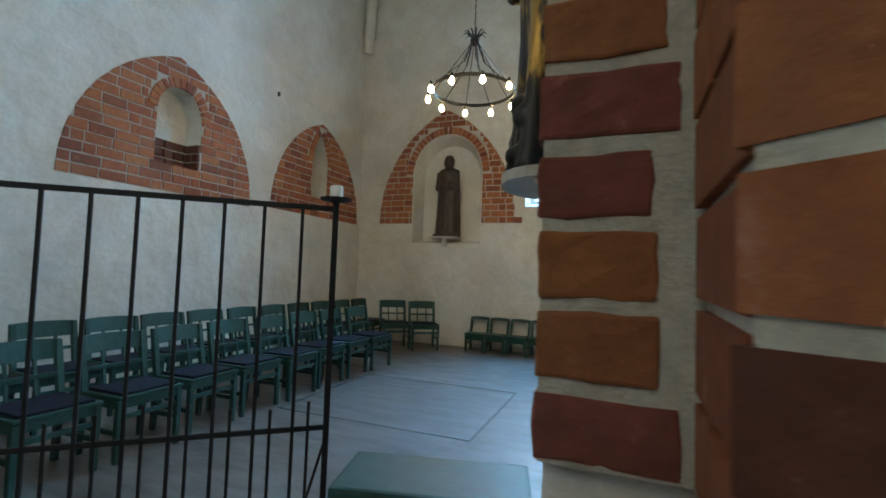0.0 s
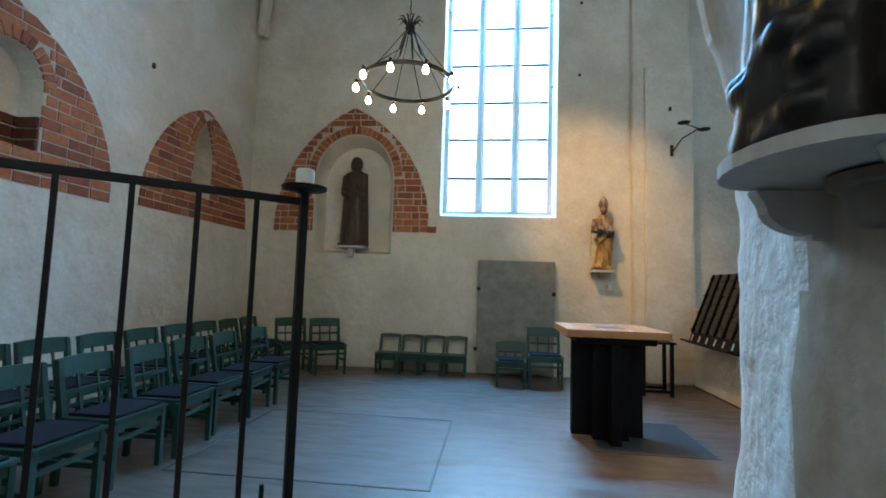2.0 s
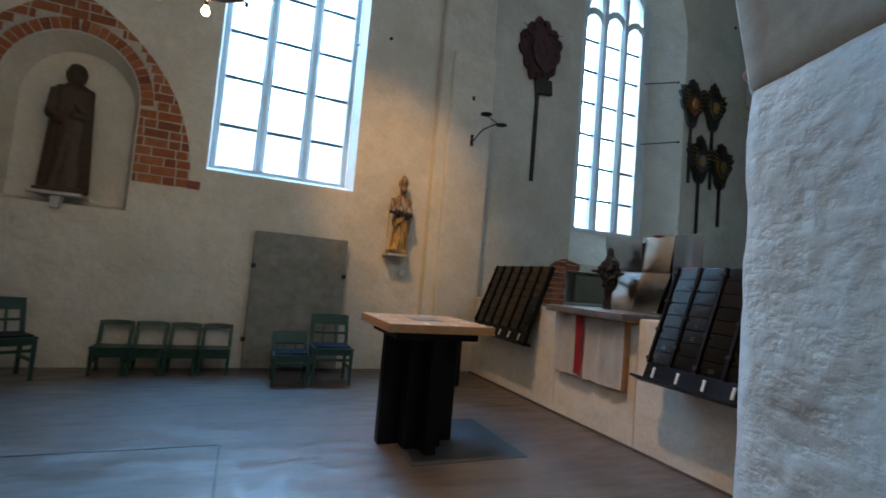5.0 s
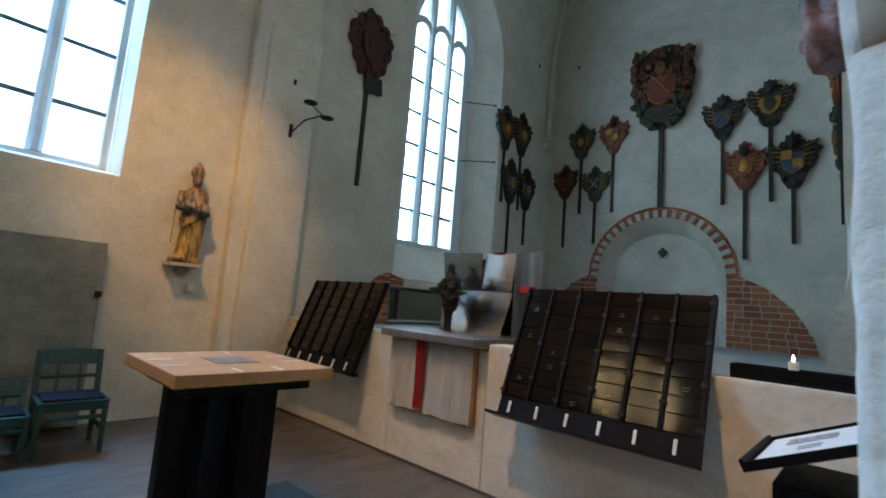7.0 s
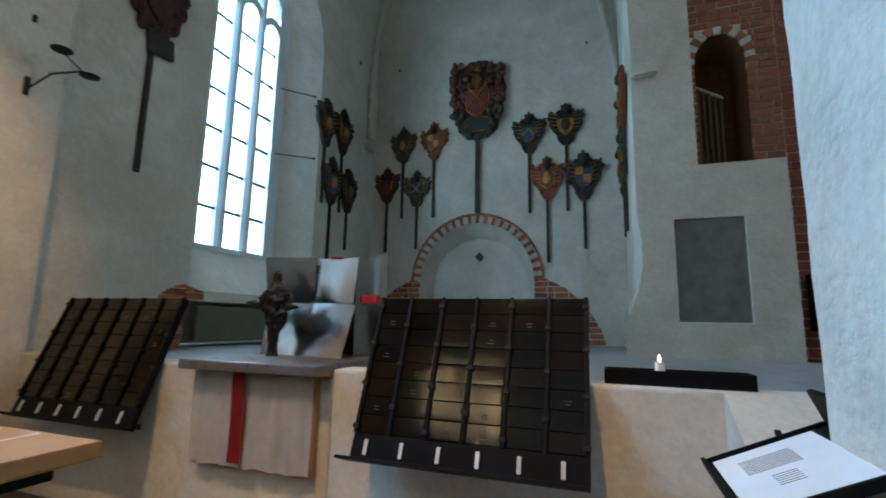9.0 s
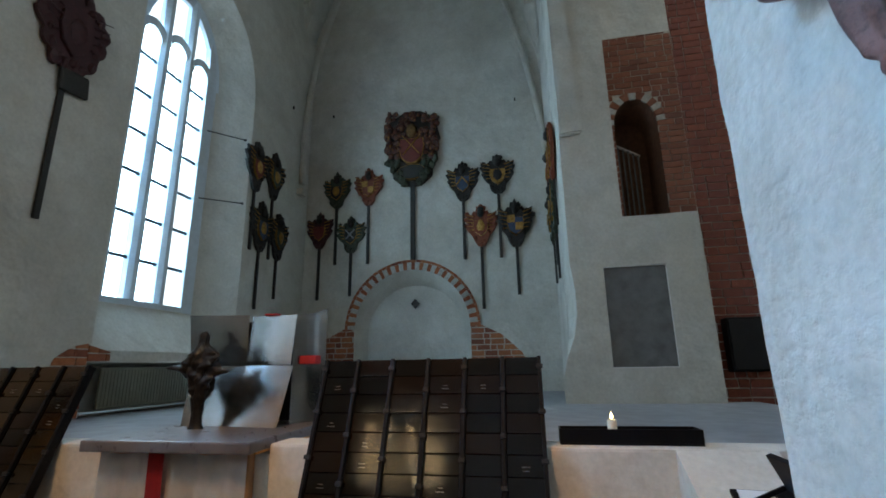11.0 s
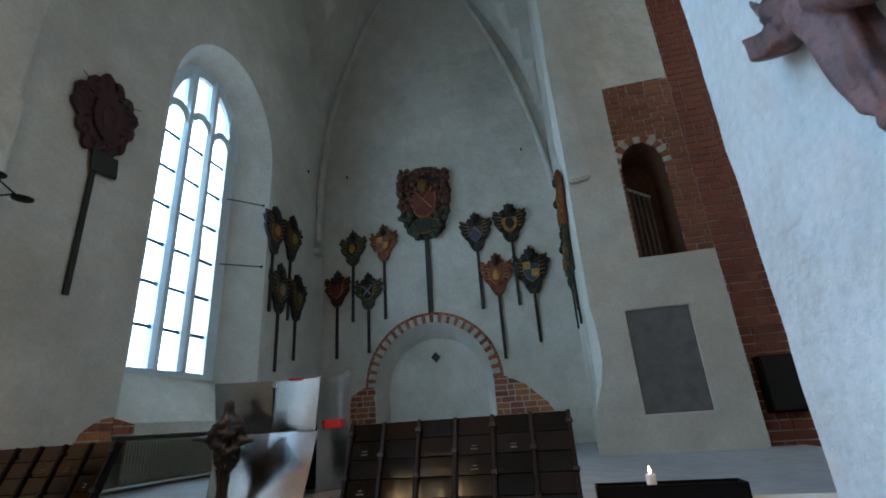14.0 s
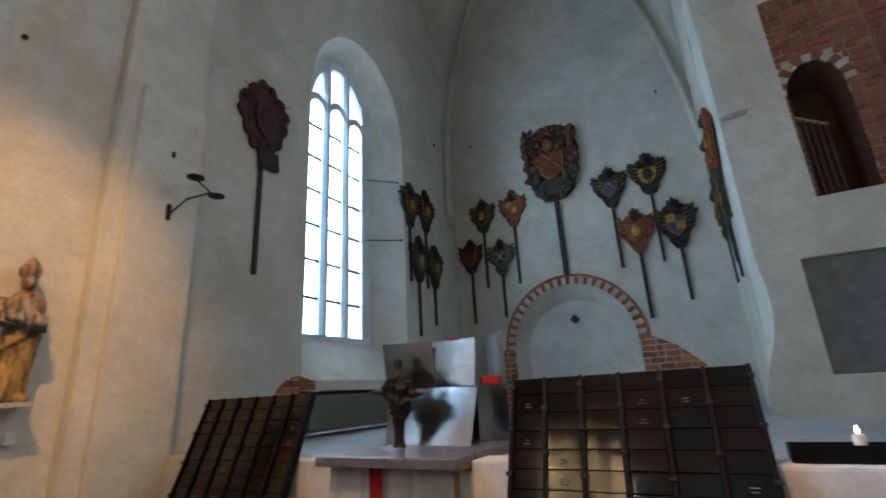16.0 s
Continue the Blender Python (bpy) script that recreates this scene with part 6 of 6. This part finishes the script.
def hatchment(frame_m, u, v, w, h, pole, field, carve, charge, seed, crest=True, motif=0, oval=False):
    """Carved coat of arms on a pole; centre of the shield at (u, v), pole foot at height pole."""
    root = thing("funeral_shield", frame_m @ Matrix.Translation((u, 0, v)), "carved and painted funeral coat of arms on a black pole", "coat of arms", "funeral shields")
    r_ = random.Random(seed)
    part("pole", box(-0.032, -0.05, pole - v, 0.032, -0.012, -h * 0.3, 0.006), HATCH_DARK, root)
    half = [(0.0, -0.46), (0.10, -0.45), (0.19, -0.36), (0.24, -0.22), (0.36, -0.12), (0.46, 0.02), (0.40, 0.05), (0.50, 0.18), (0.42, 0.20), (0.45, 0.30), (0.34, 0.27), (0.26, 0.24), (0.21, 0.33), (0.13, 0.31), (0.12, 0.44), (0.05, 0.42), (0.0, 0.49)]
    half = [(a * r_.uniform(0.94, 1.06), b * r_.uniform(0.96, 1.04)) for a, b in half]
    back = [(a * w, b * h) for a, b in half] + [(-a * w, b * h) for a, b in half[-2:0:-1]]
    if oval:
        back = [(a * w * 0.40, b * h * 0.36) for a, b in lobed(54, 13, 0.16, seed, 0.35)]
    part("carved_border", prism(back, Matrix.Identity(4), -0.07, -0.015), carve, root)
    bm = bmesh.new()
    for k in range(18):
        q = back[int(k * len(back) / 18)]
        x, z = q[0] * 0.84, q[1] * 0.84
        add_blob(bm, (x, -0.07, z), w * r_.uniform(0.05, 0.08), seed + k, 0.3, 1, (1, 0.6, r_.uniform(0.9, 1.6)))
    tagged(smooth(part("scrollwork", bm, carve, root), 60), kind="stuff")
    bm = bmesh.new()
    for s in (-1, 1):
        for k in range(5):
            z = h * (0.20 - 0.075 * k)
            add_tube(bm, (s * w * 0.20, -0.10, z), (s * w * (0.44 - 0.03 * k), -0.10, z + h * (0.06 - 0.015 * k)), 0.012, 0.005, 5)
    tagged(part("gilt_mantling", bm, GILT, root), kind="stuff")
    sh = [(-0.19 * w, 0.10 * h), (0.19 * w, 0.10 * h), (0.20 * w, -0.02 * h), (0.15 * w, -0.15 * h), (0.0, -0.24 * h), (-0.15 * w, -0.15 * h), (-0.20 * w, -0.02 * h)]
    esc = part("escutcheon", prism(sh, Matrix.Identity(4), -0.115, -0.06), field, root)
    part("gilt_rim", prism([(a * 1.05, b * 1.05) for a, b in sh], Matrix.Identity(4), -0.108, -0.06), GILT, root)
    if motif == 0:
        for s in (-1, 1):
            part("charge", tube((s * 0.15 * w, -0.12, 0.12 * h), (-s * 0.13 * w, -0.12, -0.12 * h), 0.012 + w * 0.01), charge, esc)
    elif motif == 1:
        for s in (-1, 1):
            part("charge", tube((0, -0.12, 0.08 * h), (s * 0.16 * w, -0.12, -0.08 * h), 0.016), charge, esc)
    elif motif == 2:
        for x, z in ((-0.2 * w, 0.0), (0.0, -0.15 * h)):
            part("charge", box(x, -0.122, z, x + 0.19 * w, -0.112, z + 0.15 * h, 0.003), charge, esc)
    else:
        bm = bmesh.new()
        add_blob(bm, (0, -0.115, -0.02 * h), w * 0.13, seed, 0.15, 2, (0.9, 0.25, 1.3))
        smooth(part("charge", bm, charge, esc))
    if crest:
        bm = bmesh.new()
        add_blob(bm, (0, -0.10, h * 0.27), w * 0.11, seed + 3, 0.12, 2, (0.9, 0.8, 1.15))
        add_blob(bm, (0, -0.09, h * 0.37), w * 0.08, seed + 5, 0.3, 1, (1.4, 0.6, 0.9))
        smooth(part("helmet", bm, HATCH_DARK, root), 60)
    return root


def great_shield(m):
    """A large achievement: tumbling gilt mantling round a red shield, a green wreath and a black cartouche below."""
    root = thing("funeral_shield", m, "great carved red and gilt coat of arms with leafy wreath", "coat of arms", "funeral shields")
    r_ = random.Random(21)
    part("pole", box(-0.055, -0.07, -2.70, 0.055, -0.012, -0.6, 0.01), HATCH_DARK, root)
    half = [(0.0, -0.96), (0.26, -0.90), (0.46, -0.72), (0.50, -0.50), (0.62, -0.30), (0.58, 0.0), (0.66, 0.25), (0.60, 0.55), (0.66, 0.80), (0.42, 0.86), (0.22, 0.98), (0.0, 1.0)]
    back = [(a * r_.uniform(0.95, 1.04), b) for a, b in half]
    back += [(-a * r_.uniform(0.95, 1.04), b) for a, b in half[-2:0:-1]]
    part("back_plate", prism(back, Matrix.Identity(4), -0.06, -0.012), HATCH_DARK, root)
    for name, material, lo, hi, count in (("mantling", ACHIEVEMENT, -0.30, 0.92, 120), ("leaf_wreath", HATCH_GREEN, -0.92, -0.28, 46)):
        bm = bmesh.new()
        for k in range(count):
            z = r_.uniform(lo, hi)
            side = r_.choice((-1, 1))
            reach = 0.64 if z > -0.3 else 0.64 * max(0.35, 1 - (-0.3 - z) * 1.1)
            inner = 0.27 if -0.35 < z < 0.22 else (0.24 if z < -0.35 else 0.0)
            x = side * r_.uniform(min(inner, reach * 0.7), reach)
            add_blob(bm, (x, -0.09 - r_.uniform(0, 0.07), z), r_.uniform(0.045, 0.085), k, 0.3, 2, (1, 0.7, r_.uniform(0.7, 1.4)), 3.2)
            if k % 3 == 0:
                turn = r_.uniform(0, 6.28)
                for q in range(7):
                    a, b = turn + 0.7 * q, turn + 0.7 * (q + 1)
                    add_tube(bm, (x + 0.055 * math.cos(a), -0.16, z + 0.055 * math.sin(a)), (x + 0.055 * math.cos(b), -0.165, z + 0.055 * math.sin(b)), 0.014, 0.012, 5)
        tagged(smooth(part(name, bm, material, root), 60), kind="stuff")
    sh = [(-0.27, 0.20), (0.27, 0.20), (0.29, 0.0), (0.24, -0.24), (0.12, -0.36), (0.0, -0.40), (-0.12, -0.36), (-0.24, -0.24), (-0.29, 0.0)]
    part("gilt_rim", prism([(a * 1.08, b * 1.08) for a, b in sh], Matrix.Identity(4), -0.175, -0.06), GILT, root)
    esc = part("escutcheon", prism(sh, Matrix.Identity(4), -0.19, -0.06), HATCH_RED, root)
    for s_ in (-1, 1):
        part("charge", tube((s_ * 0.22, -0.20, 0.30), (-s_ * 0.20, -0.20, -0.20), 0.014), GILT, esc)
    oval = [(0.34 * math.cos(a * math.pi / 14), -0.62 + 0.17 * math.sin(a * math.pi / 14)) for a in range(28)]
    part("gilt_rim", prism([(a * 1.06, -0.62 + (b + 0.62) * 1.1) for a, b in oval], Matrix.Identity(4), -0.155, -0.06), GILT, root)
    part("cartouche", prism(oval, Matrix.Identity(4), -0.17, -0.06), HATCH_DARK, root, "black oval cartouche")
    bm = bmesh.new()
    add_blob(bm, (0, -0.16, 0.42), 0.15, 3, 0.12, 3, (0.9, 0.7, 1.15))
    smooth(part("helmet", bm, GILT_DULL, root, "dull gilt helmet"), 60)
    return root


m_, nt_, b_ = mat("gilded_brown_carving")
spots = noise_tex(nt_, coords(nt_), 15, 4, 0.6)
nt_.links.new(ramp(nt_, spots, [(0.40, (0.025, 0.014, 0.012)), (0.50, (0.085, 0.018, 0.012)), (0.58, (0.10, 0.035, 0.015)), (0.66, (0.36, 0.19, 0.06))]), b_.inputs["Base Color"])
nt_.links.new(ramp(nt_, spots, [(0.57, (0, 0, 0)), (0.66, (0.7, 0.7, 0.7))]), b_.inputs["Metallic"])
b_.inputs["Roughness"].default_value = 0.45
ACHIEVEMENT = m_
GILT_DULL = simple_mat("dull_gilding", (0.16, 0.09, 0.03), 0.45, 0.5, 0.5, 18, 0.4)
great_shield(F_EAST @ Matrix.Translation((-5.78, 0, 6.72)))
for u, v, w, h, pole, field, carve, charge, seed, motif in (
    (-7.66, 5.82, 0.72, 0.98, 4.01, HATCH_DARK, HATCH_GREEN, GILT, 2, 3),
    (-6.86, 5.84, 0.74, 0.98, 3.99, HATCH_ORANGE, HATCH_ORANGE, GILT, 3, 2),
    (-8.06, 4.84, 0.70, 0.96, 3.20, HATCH_RED, HATCH_MAROON, HATCH_RED, 4, 3),
    (-7.27, 4.70, 0.74, 0.92, 3.26, HATCH_DARK, HATCH_GREEN, SLATE, 5, 0),
    (-4.60, 5.78, 0.80, 1.04, 3.96, HATCH_BLUE, HATCH_DARK, GILT, 6, 1),
    (-3.80, 5.88, 0.84, 1.05, 3.95, GILT, HATCH_DARK, HATCH_DARK, 7, 3),
    (-4.22, 4.70, 0.80, 1.02, 2.86, HATCH_ORANGE, HATCH_ORANGE, GILT, 8, 3),
    (-3.46, 4.70, 0.86, 1.15, 3.13, HATCH_BLUE, HATCH_DARK, GILT, 9, 2),
):
    hatchment(F_EAST, u, v, w, h, pole, field, carve, charge, seed, True, motif)
# north wall of the chancel
h1 = hatchment(F_CHANCEL, 3.34, 5.68, 0.98, 1.45, 3.31, HATCH_MAROON, HATCH_MAROON, HATCH_MAROON, 12, False, 3, True)
for o in list(h1.children):
    if o.name.startswith(("gilt_mantling", "gilt_rim")):
        o.data.materials[0] = HATCH_MAROON
h1["label"] = "dark maroon carved oval coat of arms on a black pole"
part("bow", box(-0.14, -0.08, -0.80, 0.22, -0.02, -0.52, 0.03, Matrix.Rotation(radians(-6), 4, "Y")), HATCH_DARK, h1)
for u, v, pole, carve, seed in ((7.2, 5.6, 3.9, HATCH_RED, 13), (7.85, 5.65, 3.85, HATCH_GREEN, 14), (7.5, 4.42, 2.8, HATCH_BLUE, 15), (8.15, 4.4, 3.08, HATCH_GREEN, 16)):
    hatchment(F_CHANCEL, u, v, 0.78, 1.1, pole, carve, HATCH_DARK, GILT, seed, True, 3)
# south side of the chancel
F_SOUTH = Matrix.Translation((0, 2.68, 0)) @ Matrix.Rotation(math.pi, 4, "Z")
for u, v, pole, carve, seed in ((-7.0, 5.2, 3.9, HATCH_ORANGE, 17), (-7.8, 5.15, 3.4, HATCH_ORANGE, 18), (-7.5, 4.4, 3.1, HATCH_DARK, 19), (-8.6, 4.5, 3.2, HATCH_GREEN, 20)):
    hatchment(F_SOUTH, u, v, 0.78, 1.1, pole, carve, HATCH_ORANGE if seed < 19 else HATCH_GREEN, GILT, seed, True, 1)

# brick lining low inside the west recess, its shade put into the brick colour
lining = thing("brick_lining", Matrix.Identity(4), "red brick courses low inside the wall recess, coloured dark for its shade", "brickwork", kind="structure")
rnd = random.Random(14)
lay_bricks(lining, F_WEST @ Matrix.Translation((0, 0.225, 0)), rect(3.905, 2.625, 4.495, 2.99), lambda v: [], 0.118, 0.29, 0.02, 0.008, BRICK_SHADE, rnd)
lay_bricks(lining, Matrix.Translation((0, 4.497, 0)), rect(-5.50, 2.625, -5.275, 2.99), lambda v: [], 0.118, 0.29, 0.02, 0.006, BRICK_SHADE, rnd)
